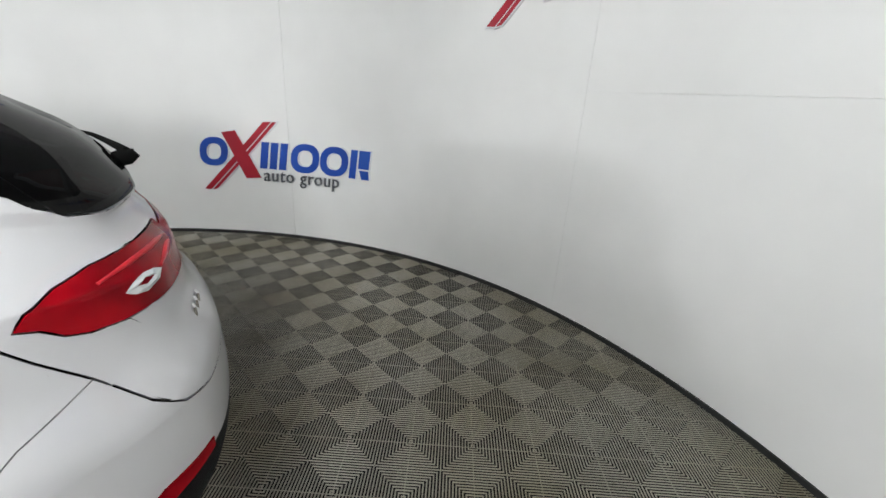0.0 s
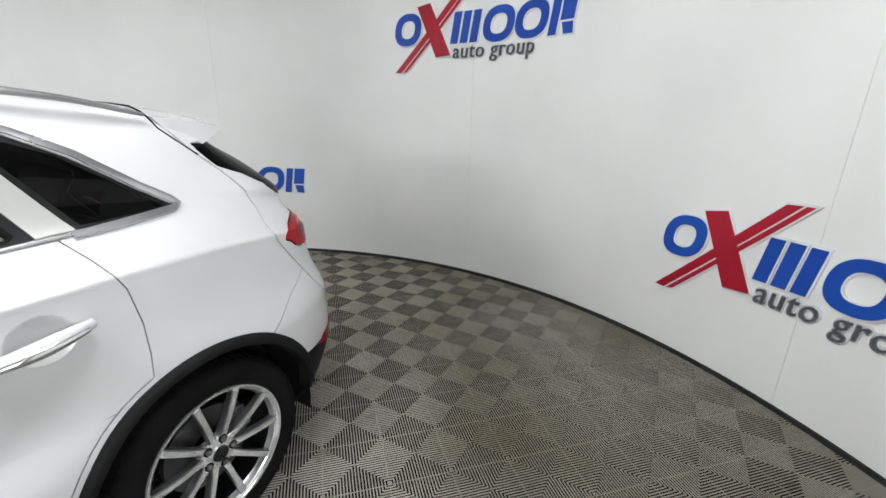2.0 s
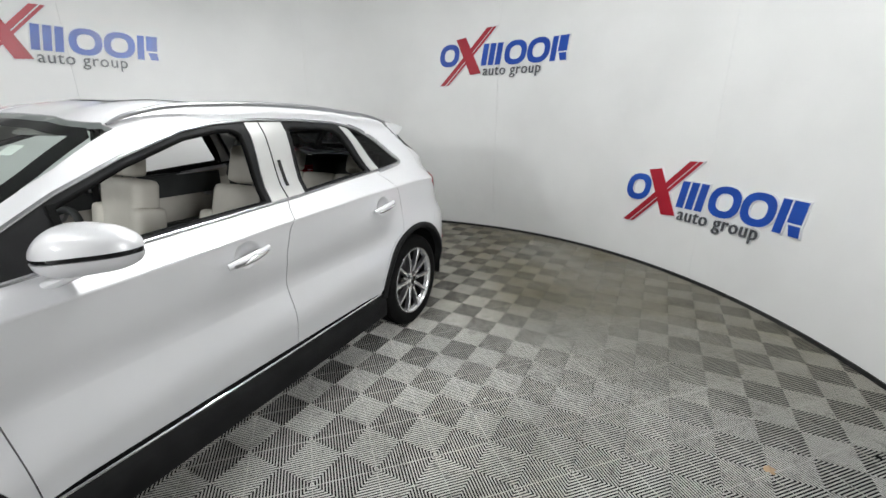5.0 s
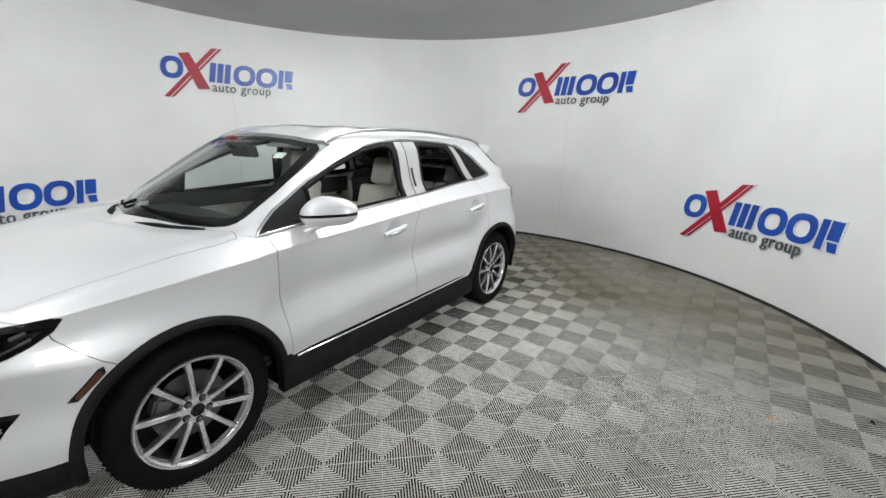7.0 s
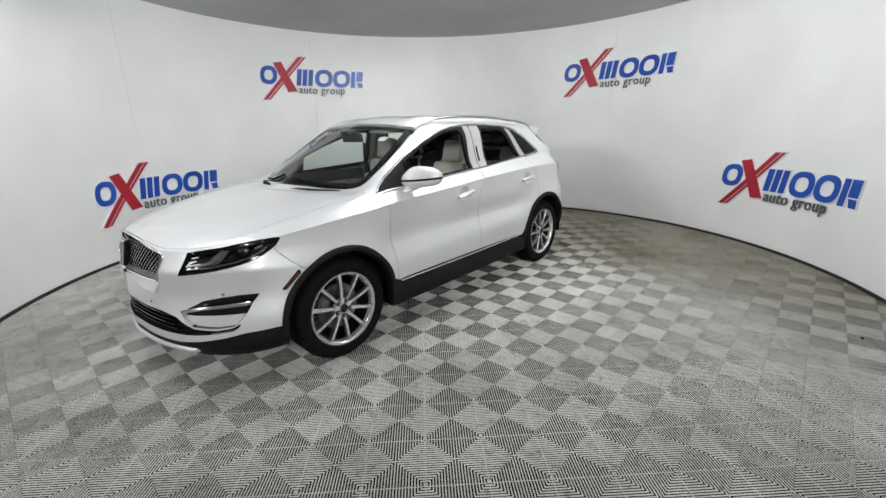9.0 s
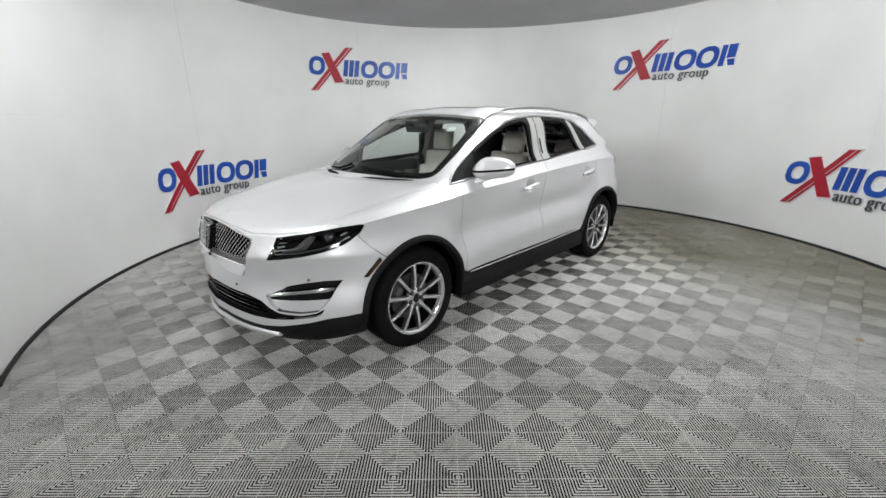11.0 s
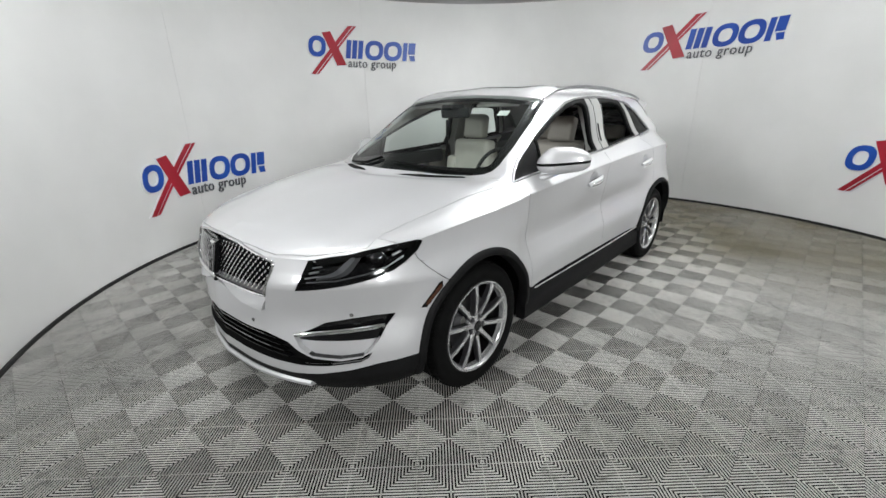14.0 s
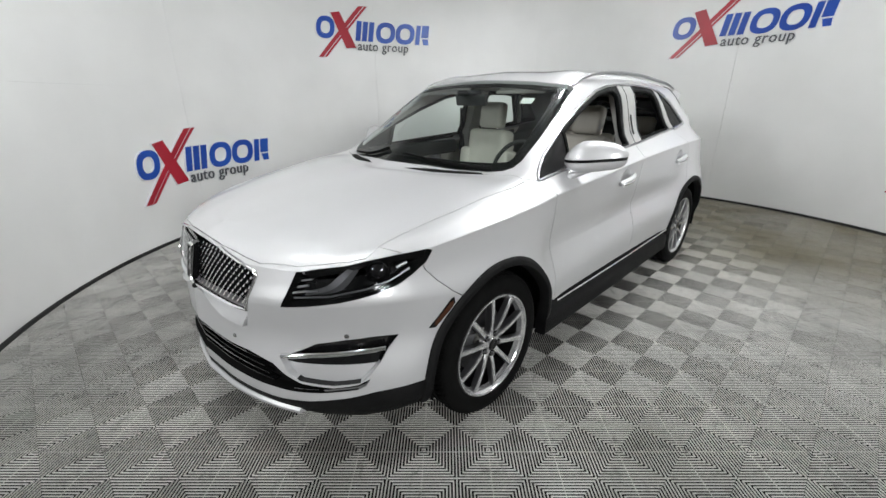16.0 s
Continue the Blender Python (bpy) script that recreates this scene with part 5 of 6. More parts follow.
def build_front():
    # grille: dark well, bright frame, small bright bars in rows
    bm = panelled(mirrored(take("grille")), 0.0, 0.05, shift=-0.05)
    grille = part("grille", bm, M_DARK, car, "dark grille well with rows of chrome bars", smooth=True)
    bm = bmesh.new()
    n_cols, n_rows = 30, 11
    for r in range(n_rows):
        for c in range(n_cols):
            y = (c + 0.5 * (r % 2)) / (n_cols - 0.5) * 0.90 - 0.45 + 0.0075
            z = 0.716 + (r + 0.5) / n_rows * 0.182
            if not inside((abs(y) + 0.008, z), [(-1, 0.90)] + GRILLE[1:-1] + [(-1, 0.712)]) or abs(y) < 0.028:
                continue
            p, nn = on_front(abs(y), z, -0.012)
            p.y = y
            lean = 0.004
            h = 0.0105
            q = [Vector((0.004, -0.0036 - lean, -h)), Vector((0.004, 0.0036 - lean, -h)), Vector((0.009, 0.0052, 0.0)), Vector((0.009, -0.0052, 0.0)), Vector((0.003, -0.0036 + lean, h)), Vector((0.003, 0.0036 + lean, h)), Vector((-0.012, 0, 0))]
            v = [bm.verts.new(p + k) for k in q]
            for f in ((0, 1, 2, 3), (3, 2, 5, 4), (0, 3, 6), (3, 4, 6), (1, 6, 2), (2, 6, 5), (0, 6, 1), (4, 5, 6)):
                bm.faces.new([v[i] for i in f])
    bmesh.ops.recalc_face_normals(bm, faces=bm.faces[:])
    tagged(part("grille_lattice", bm, M_CHROME, grille, "rows of small chrome bars"), kind="stuff")
    bm = bmesh.new()
    for r in range(1, n_rows):
        z = 0.716 + r / n_rows * 0.182
        w = 0.39 + 0.05 * r / n_rows
        path = [(lambda q: Vector((q.x, y, q.z)))(on_front(abs(y), z, -0.022)[0]) for y in np.linspace(-w, w, 25)]
        tube(bm, path, 0.003, 6)
    tagged(part("grille_net", bm, M_GLOSSBLACK, grille, smooth=True), kind="stuff")
    frame_line = [(y, z) for y, z in GRILLE[1:-1]]
    loop = frame_line + [(-y, z) for y, z in frame_line[::-1] if y > 1e-6]
    bm = bmesh.new()
    path = []
    for y, z in dense(loop + loop[:1], 0.03)[:-1]:
        p, n = on_front(abs(y), z, 0.0)
        path.append((Vector((p.x, y, p.z)), Vector((1, 0, 0))))
    sweep(bm, path, rounded(0.010, 0.0055, 8), closed=True)
    part("grille_frame", bm, M_CHROME, grille, "chrome grille frame", smooth=True, angle=60)
    # plain badge on the grille
    bm = bmesh.new()
    x = on_front(0.0, 0.80)[0].x
    box(bm, x - 0.015, x + 0.012, -0.027, 0.027, 0.728, 0.885, bevel=0.005)
    follow = lambda b: [setattr(v, "co", Vector((v.co.x + on_front(0.0, v.co.z)[0].x - x, v.co.y, v.co.z))) for v in b.verts]
    follow(bm)
    badge = part("badge", bm, M_GLOSSBLACK, grille, "plain upright dark badge")
    bm = bmesh.new()
    for y0, y1, z0, z1 in ((-0.024, 0.024, 0.876, 0.882), (-0.024, 0.024, 0.731, 0.737), (-0.024, -0.018, 0.737, 0.876), (0.018, 0.024, 0.737, 0.876)):
        box(bm, x + 0.0125, x + 0.018, y0, y1, z0, z1, bevel=0.0015)
    follow(bm)
    part("badge_rim", bm, M_CHROME, badge)
    # camera eye under the grille
    bm = bmesh.new()
    bmesh.ops.create_icosphere(bm, subdivisions=2, radius=0.012)
    bmesh.ops.translate(bm, vec=on_front(0.0, 0.70)[0] + Vector((0.004, 0.03, 0.005)), verts=bm.verts[:])
    part("front_camera", bm, M_GLOSSBLACK, car, smooth=True)

    # headlamps
    def lens():
        return panelled(take("lamp_f"), 0.001, 0.004)
    def well():
        return panelled(take("lamp_f"), 0.0015, 0.004, shift=-0.055)
    def wall():
        # side of the well, from the lens edge down
        bm = take("lamp_f")
        bm.normal_update()
        rim = [e for e in bm.edges if len(e.link_faces) == 1]
        norm = {v: skin_normal(v.co) for v in bm.verts}
        old = bm.faces[:]
        low = {}
        for e in rim:
            for v in e.verts:
                if v not in low:
                    low[v] = bm.verts.new(v.co - norm[v] * 0.06)
            bm.faces.new((e.verts[0], e.verts[1], low[e.verts[1]], low[e.verts[0]]))
        bmesh.ops.delete(bm, geom=old, context="FACES")
        return bm
    wells = pair("headlamp", well, M_GLOSSBLACK, "headlamp with a dark well and clear lens")
    for side in (0, 1):
        s = 1 if side == 0 else -1
        def place(b, name, mat, label=""):
            if s < 0:
                bmesh.ops.scale(b, vec=(1, -1, 1), verts=b.verts[:])
                bmesh.ops.reverse_faces(b, faces=b.faces[:])
            return part(name, b, mat, wells[side], label, smooth=True)
        place(wall(), "lamp_rim", M_DARK)
        ob = place(lens(), "lens", M_LENS, "clear lens")
        ob.visible_shadow = False
        D = Vector((0.72, 0.68, 0.12)).normalized()
        def at(u, z, depth):
            o = Vector((-math.sin(radians(45)), math.cos(radians(45)), 0)) * u + Vector((0, 0, z)) + Vector((4, 4, 0)) * 0.70
            p, n, _, _ = SKIN.ray_cast(o, Vector((-1, -1, 0)).normalized())
            return p - Vector((0.707, 0.707, 0)) * depth
        def disc(u, z, depth, r, name, mat, ring):
            b = bmesh.new()
            if ring:
                lathe(b, [(r * 0.82, 0.0), (r * 0.9, -0.012), (r, -0.006), (r, 0.02)], 28)
            else:
                lathe(b, [(0.001, -r * 0.45), (r * 0.5, -r * 0.36), (r * 0.85, -r * 0.12), (r, 0.02)], 28)
            bmesh.ops.transform(b, matrix=Matrix.Translation(at(u, z, depth)) @ (-D).to_track_quat("Y", "Z").to_matrix().to_4x4(), verts=b.verts[:])
            place(b, name, mat)
        disc(-0.800, 0.862, 0.030, 0.036, "projector", M_GLOSSBLACK, False)
        disc(-0.800, 0.862, 0.028, 0.043, "projector_ring", M_GLOSSBLACK, True)
        # slim reflectors near the grille and at the outer end
        for line, r in ((((-1.105, 0.792), (-1.06, 0.800), (-1.01, 0.803)), 0.0045), (((-1.085, 0.813), (-1.045, 0.821)), 0.005), (((-1.07, 0.836), (-1.03, 0.842)), 0.0035),
                        (((-0.735, 0.870), (-0.70, 0.884)), 0.006), (((-0.72, 0.846), (-0.69, 0.860)), 0.004)):
            b = bmesh.new()
            tube(b, [at(u, z, 0.024) for u, z in line], r, 8)
            place(b, "reflector", M_RIMDARK)
        # grey blade that sweeps up from the inner corner, and the dark line along the foot
        b = bmesh.new()
        lower = spline([(-1.06, 0.783), (-0.97, 0.792), (-0.915, 0.812), (-0.865, 0.872)], 5)
        upper = spline([(-1.055, 0.797), (-0.985, 0.815), (-0.945, 0.845), (-0.905, 0.876)], 5)
        rows = [[b.verts.new(at(p[0], p[1], d)) for p, d in ((lo, 0.034), ((lo + up) / 2, 0.022), (up, 0.034))] for lo, up in zip(lower, upper)]
        for p, q in zip(rows, rows[1:]):
            for k in (0, 1):
                b.faces.new((p[k], p[k + 1], q[k + 1], q[k]))
        bmesh.ops.recalc_face_normals(b, faces=b.faces[:])
        place(b, "blade", M_RIMDARK)
        b = bmesh.new()
        tube(b, [at(u, z, 0.024) for u, z in ((-1.10, 0.776), (-0.97, 0.785), (-0.84, 0.806), (-0.76, 0.826), (-0.69, 0.856))], 0.0035, 8)
        place(b, "bezel", M_RIMDARK)

    # fog lamp pockets with a bright blade
    def pocket():
        bm = panelled(take("fog"), 0.0, 0.03, shift=-0.028)
        for f in bm.faces:
            f.material_index = 0 if f.calc_center_median().z > 0.503 else 1
        return bm
    pockets = pair("fog_pocket", pocket, [M_GLOSSBLACK, M_PAINT], "dark fog lamp pocket in the bumper")
    def rimwall():
        bm = take("fog")
        bm.normal_update()
        rim = [e for e in bm.edges if len(e.link_faces) == 1]
        norm = {v: skin_normal(v.co) for v in bm.verts}
        old = bm.faces[:]
        low = {}
        for e in rim:
            for v in e.verts:
                if v not in low:
                    low[v] = bm.verts.new(v.co - norm[v] * 0.03)
            bm.faces.new((e.verts[0], e.verts[1], low[e.verts[1]], low[e.verts[0]]))
        bmesh.ops.delete(bm, geom=old, context="FACES")
        return bm
    for side in (0, 1):
        for make, name, mat in ((rimwall, "pocket_rim", [M_GLOSSBLACK, M_PAINT]),):
            b = make()
            for f in b.faces:
                f.material_index = 0 if f.calc_center_median().z > 0.515 or f.calc_center_median().z < 0.445 else 1
            if side:
                b = other_side(b)
            part(name, b, mat, pockets[side], smooth=True)
        b = bmesh.new()
        o45 = lambda u, z: SKIN.ray_cast(Vector((-math.sin(radians(45)), math.cos(radians(45)), 0)) * u + Vector((2.8, 2.8, z)), Vector((-1, -1, 0)).normalized())[0]
        path = [(o45(u, z) - Vector((0.707, 0.707, 0)) * 0.004, Vector((0.707, 0.707, 0))) for u, z in ((-1.188, 0.520), (-1.10, 0.538), (-1.0, 0.549), (-0.92, 0.556), (-0.83, 0.561), (-0.782, 0.563))]
        sweep(b, path, rounded(0.010, 0.0115, 8))
        if side:
            b = other_side(b)
        part("fog_blade", b, M_CHROME, pockets[side], "chrome blade across the pocket", smooth=True, angle=60)
    # lower intake
    bm = panelled(mirrored(take("intake")), 0.0, 0.05, shift=-0.045)
    intake = part("lower_intake", bm, M_DARK, car, "black lower air intake", smooth=True)
    b = mirrored(take("intake"))
    b.normal_update()
    rim = [e for e in b.edges if len(e.link_faces) == 1]
    old, low = b.faces[:], {}
    for e in rim:
        for v in e.verts:
            if v not in low:
                low[v] = b.verts.new(v.co - Vector((0.10, 0, 0)))
        b.faces.new((e.verts[0], e.verts[1], low[e.verts[1]], low[e.verts[0]]))
    bmesh.ops.delete(b, geom=old, context="FACES")
    part("intake_rim", b, M_DARK, intake)
    for k, z in enumerate((0.425, 0.452, 0.48, 0.507)):
        b = bmesh.new()
        w = 0.47 - 0.02 * k
        path = []
        for y in np.linspace(-w, w, 25):
            p, n = on_front(abs(y), z - 0.02 * (abs(y) / w) ** 2, -0.022)
            path.append((Vector((p.x, y, p.z)), Vector((1, 0, 0))))
        sweep(b, path, [(0.008, -0.003), (0.008, 0.003), (-0.02, 0.005), (-0.02, -0.005)])
        part("slat", b, M_GLOSSBLACK, intake, smooth=True)
        if k % 2:
            line = bmesh.new()
            tube(line, [p + n * 0.0085 + Vector((0, 0, 0.002)) for p, n in path[2:-2]], 0.0022, 6)
            part("slat_line", line, M_BRIGHT, intake, "thin bright line on the slat", smooth=True)
    # silver strip at the chin
    b = bmesh.new()
    path = []
    for y in np.linspace(-0.56, 0.56, 31):
        k = abs(y) / 0.56
        p, n = on_front(abs(y), 0.300 - 0.022 * k, 0.004)
        path.append((Vector((p.x, y, p.z)), Vector((1, 0, -0.1))))
    sweep(b, path, [(0.012, -0.012), (0.014, 0.004), (0.004, 0.014), (-0.02, 0.012), (-0.02, -0.016)])
    part("chin_strip", b, M_SILVERPAINT, car, "silver strip along the chin", smooth=True, angle=35)
    frames = pair("side_marker", lambda: panelled(take("marker"), 0.001, 0.004, shift=0.003), M_GLOSSBLACK, "amber side marker lamp in a black frame")
    for side in (0, 1):
        b = panelled(take("marker"), 0.001, 0.004, shift=0.0055)
        mid = sum((v.co for v in b.verts), Vector()) / len(b.verts)
        for v in b.verts:
            v.co = Vector((mid.x + (v.co.x - mid.x) * 0.82, v.co.y, mid.z + (v.co.z - mid.z) * 0.82))
        part("marker_lens", other_side(b) if side else b, M_AMBER, frames[side], "amber lens", smooth=True)
    # parking sensors
    for y, z in ((0.725, 0.628), (0.30, 0.560), (-0.30, 0.560), (-0.725, 0.628)):
        p, n = on_front(abs(y), z)
        b = bmesh.new()
        lathe(b, [(0.001, 0.002), (0.009, 0.002), (0.0095, 0.0)], 18)
        m = Matrix.Translation(Vector((p.x, y, p.z))) @ Vector((n.x, math.copysign(n.y, y), n.z)).to_track_quat("Y", "Z").to_matrix().to_4x4()
        bmesh.ops.transform(b, matrix=m, verts=b.verts[:])
        part("parking_sensor", b, M_SATIN, car, smooth=True)


build_front()


def build_rear():
    lamps = pair("tail_lamp", lambda: panelled(take("lamp_r"), 0.0012, 0.006, shift=0.004), M_REDLENS, "red wrap-round tail lamp", 50)
    part("lamp_bar", panelled(mirrored(take("lamp_bar")), 0.001, 0.006, shift=0.003), M_REDLENS, car, "red lamp bar across the tailgate", smooth=True)
    def white():
        b = bmesh.new()
        o = lambda u, z: SKIN.ray_cast(Vector((-math.sin(radians(135)), math.cos(radians(135)), 0)) * u + Vector((-2.8, 2.8, z)), Vector((1, -1, 0)).normalized())[0] + Vector((-0.707, 0.707, 0)) * 0.0065
        ring = [o(u, z) for u, z in ((0.838, 1.040), (0.865, 1.054), (0.905, 1.060), (0.95, 1.054), (0.985, 1.040), (0.96, 1.024), (0.90, 1.018), (0.862, 1.026))]
        mid = sum(ring, Vector()) / 8
        outer = [b.verts.new(p) for p in ring]
        step = [b.verts.new(p.lerp(mid, 0.45) + Vector((-0.005, 0.005, 0.0)) * (0.9 if i % 2 else 0.5)) for i, p in enumerate(ring)]
        core = b.verts.new(mid + Vector((0.002, -0.002, 0)))
        for i in range(8):
            j = (i + 1) % 8
            b.faces.new((outer[i], outer[j], step[j], step[i]))
            b.faces.new((step[i], step[j], core))
        bmesh.ops.recalc_face_normals(b, faces=b.faces[:])
        return b
    def guide(pairs):
        b = bmesh.new()
        o = lambda u, z: SKIN.ray_cast(Vector((-math.sin(radians(135)), math.cos(radians(135)), 0)) * u + Vector((-2.8, 2.8, z)), Vector((1, -1, 0)).normalized())[0] + Vector((-0.707, 0.707, 0)) * 0.0045
        tube(b, [o(u, z) for u, z in pairs], [0.004 + 0.004 * math.sin(math.pi * i / (len(pairs) - 1)) for i in range(len(pairs))], 8)
        return b
    for side in (0, 1):
        b = white()
        part("reversing_lamp", other_side(b) if side else b, M_CLEAR, lamps[side], "clear faceted reversing lamp")
        for line in (((0.80, 1.078), (0.90, 1.087), (1.0, 1.084), (1.08, 1.078), (1.13, 1.072)), ((0.99, 1.045), (1.05, 1.052), (1.10, 1.056), (1.14, 1.055))):
            b = guide(line)
            part("light_guide", other_side(b) if side else b, M_REDSTRIP, lamps[side], "lighter red strip inside the lens", smooth=True)
    pair("rear_reflector", lambda: panelled(take("reflector"), 0.001, 0.006, shift=0.003), M_REDLENS, "red reflector in the bumper")
    # small model letters as plain bright bars
    b = bmesh.new()
    for i in range(3):
        y = 0.55 - 0.045 * i
        p, n, _, _ = SKIN.ray_cast(Vector((-4, y, 0.86)), Vector((1, 0, 0)))
        box(b, p.x - 0.004, p.x + 0.004, y - 0.016, y + 0.016, 0.845, 0.875, bevel=0.001)
    part("model_bars", b, M_CHROME, car, "small chrome bars on the tailgate")


build_rear()


# ---- wheels ----
def wheel_tyre():
    bm = bmesh.new()
    prof = [(0.250, -0.015), (0.259, 0.003), (0.278, 0.011), (0.305, 0.011), (0.330, 0.002), (0.343, -0.014), (0.348, -0.030)]
    groove = [(0.348, -0.055), (0.340, -0.057), (0.340, -0.067), (0.348, -0.069)]
    prof += groove + [(0.349, -0.095), (0.341, -0.097), (0.341, -0.109), (0.349, -0.111), (0.349, -0.135), (0.341, -0.137), (0.341, -0.149), (0.348, -0.151)]
    prof += [(0.347, -0.190), (0.340, -0.212), (0.300, -0.222), (0.250, -0.205)]
    lathe(bm, prof, 72)
    bmesh.ops.recalc_face_normals(bm, faces=bm.faces[:])
    # slanted shoulder sipes
    for i in range(72):
        a = 2 * math.pi * (i + 0.5) / 72
        m = Matrix.Rotation(-a, 4, "Y") @ pose(0.346, -0.033, 0, 0, 0, 0) @ pose(0, 0, 0, 24, 0, 12)
        box(bm, -0.006, 0.0045, -0.022, 0.022, -0.0045, 0.0045, m)
    return bm


def wheel_rim():
    bm = bmesh.new()
    lathe(bm, [(0.226, -0.034), (0.230, -0.026), (0.234, -0.012), (0.243, -0.006), (0.246, 0.003), (0.252, 0.004), (0.256, -0.003), (0.254, -0.02)], 72)
    bmesh.ops.recalc_face_normals(bm, faces=bm.faces[:])
    return bm


def wheel_spoke():
    """One spoke along +x: a machined face on a deeper, darker web."""
    bm = bmesh.new()
    rows = []
    for k, (r, w, y, d) in enumerate(((0.050, 0.017, -0.024, 0.035), (0.085, 0.0125, -0.015, 0.036), (0.140, 0.0120, -0.007, 0.036), (0.195, 0.0128, -0.004, 0.034), (0.232, 0.0145, -0.005, 0.030), (0.243, 0.0155, -0.008, 0.026))):
        rows.append([bm.verts.new(q) for q in ((r, y - d, -w * 0.8), (r, y - 0.004, -w), (r, y, -w * 0.72), (r, y, w * 0.72), (r, y - 0.004, w), (r, y - d, w * 0.8))])
    for a, b in zip(rows, rows[1:]):
        for k in range(6):
            f = bm.faces.new((a[k], a[(k + 1) % 6], b[(k + 1) % 6], b[k]))
            f.material_index = 0 if k == 2 else 1
    bm.faces.new(rows[0])
    bm.faces.new(rows[-1][::-1])
    bmesh.ops.recalc_face_normals(bm, faces=bm.faces[:])
    return mesh_of("spoke", bm, [M_RIM, M_RIMDARK])


def wheel_hub():
    bm = bmesh.new()
    lathe(bm, [(0.030, -0.012), (0.034, -0.020), (0.052, -0.020), (0.066, -0.026), (0.072, -0.045)], 40)
    bmesh.ops.recalc_face_normals(bm, faces=bm.faces[:])
    return bm


def small_lathe(profile, m=None, seg=20):
    bm = bmesh.new()
    lathe(bm, profile, seg, m)
    bmesh.ops.recalc_face_normals(bm, faces=bm.faces[:])
    return bm


def build_wheels():
    spoke = wheel_spoke()
    shared = {
        "tyre": mesh_of("tyre", wheel_tyre(), M_TYRE, True, 35),
        "rim": mesh_of("rim", wheel_rim(), M_RIM, True, 40),
        "barrel": mesh_of("barrel", small_lathe([(0.212, -0.19), (0.226, -0.12), (0.228, -0.0335)], seg=72), M_BARREL, True),
        "hub": mesh_of("hub", wheel_hub(), M_RIM, True),
        "centre_cap": mesh_of("centre_cap", small_lathe([(0.001, -0.006), (0.024, -0.007), (0.029, -0.012), (0.029, -0.03)], seg=32), M_GLOSSBLACK, True),
        "brake_disc": mesh_of("brake_disc", small_lathe([(0.06, -0.085), (0.075, -0.085), (0.158, -0.085), (0.158, -0.11), (0.06, -0.11)], seg=48), M_STEEL, True, 30),
    }
    nut = mesh_of("lug_nut", small_lathe([(0.001, -0.006), (0.007, -0.007), (0.0095, -0.012), (0.0095, -0.03)], seg=12), M_RIMDARK, True)
    cup = mesh_of("lug_well", small_lathe([(0.010, -0.019), (0.0155, -0.0185), (0.0155, -0.03)], seg=16), M_DARK, True)
    cal = bmesh.new()
    box(cal, -0.055, 0.055, -0.12, -0.055, 0.09, 0.165, bevel=0.012)
    caliper = mesh_of("caliper", cal, M_RIMDARK, True)
    for front, side, spin in ((1, 1, 22), (-1, 1, 33), (1, -1, 0), (-1, -1, 9)):
        hub = new("wheel")
        hub.parent = car
        turn = 0 if side > 0 else 180
        hub.matrix_local = pose(front * AXLE, side * TRACK, HUB_Z, 0, 0, turn) @ pose(0, 0, 0, 0, spin, 0)
        hub["label"] = "ten-spoke machined alloy wheel with a black tyre"
        for name, me in shared.items():
            new(name, me).parent = hub
        for i in range(10):
            o = new("spoke", spoke)
            o.parent, o.matrix_local = hub, pose(0, 0, 0, 0, 36 * i, 0)
        for i in range(5):
            for nm, me in (("lug_nut", nut), ("lug_well", cup)):
                o = new(nm, me)
                o.parent, o.matrix_local = hub, pose(0, 0, 0, 0, 72 * i, 0) @ pose(0.052, 0, 0)
        o = new("caliper", caliper)
        o.parent, o.matrix_local = hub, pose(0, 0, 0, 0, -spin + (70 if front > 0 else -70) * side, 0)


build_wheels()


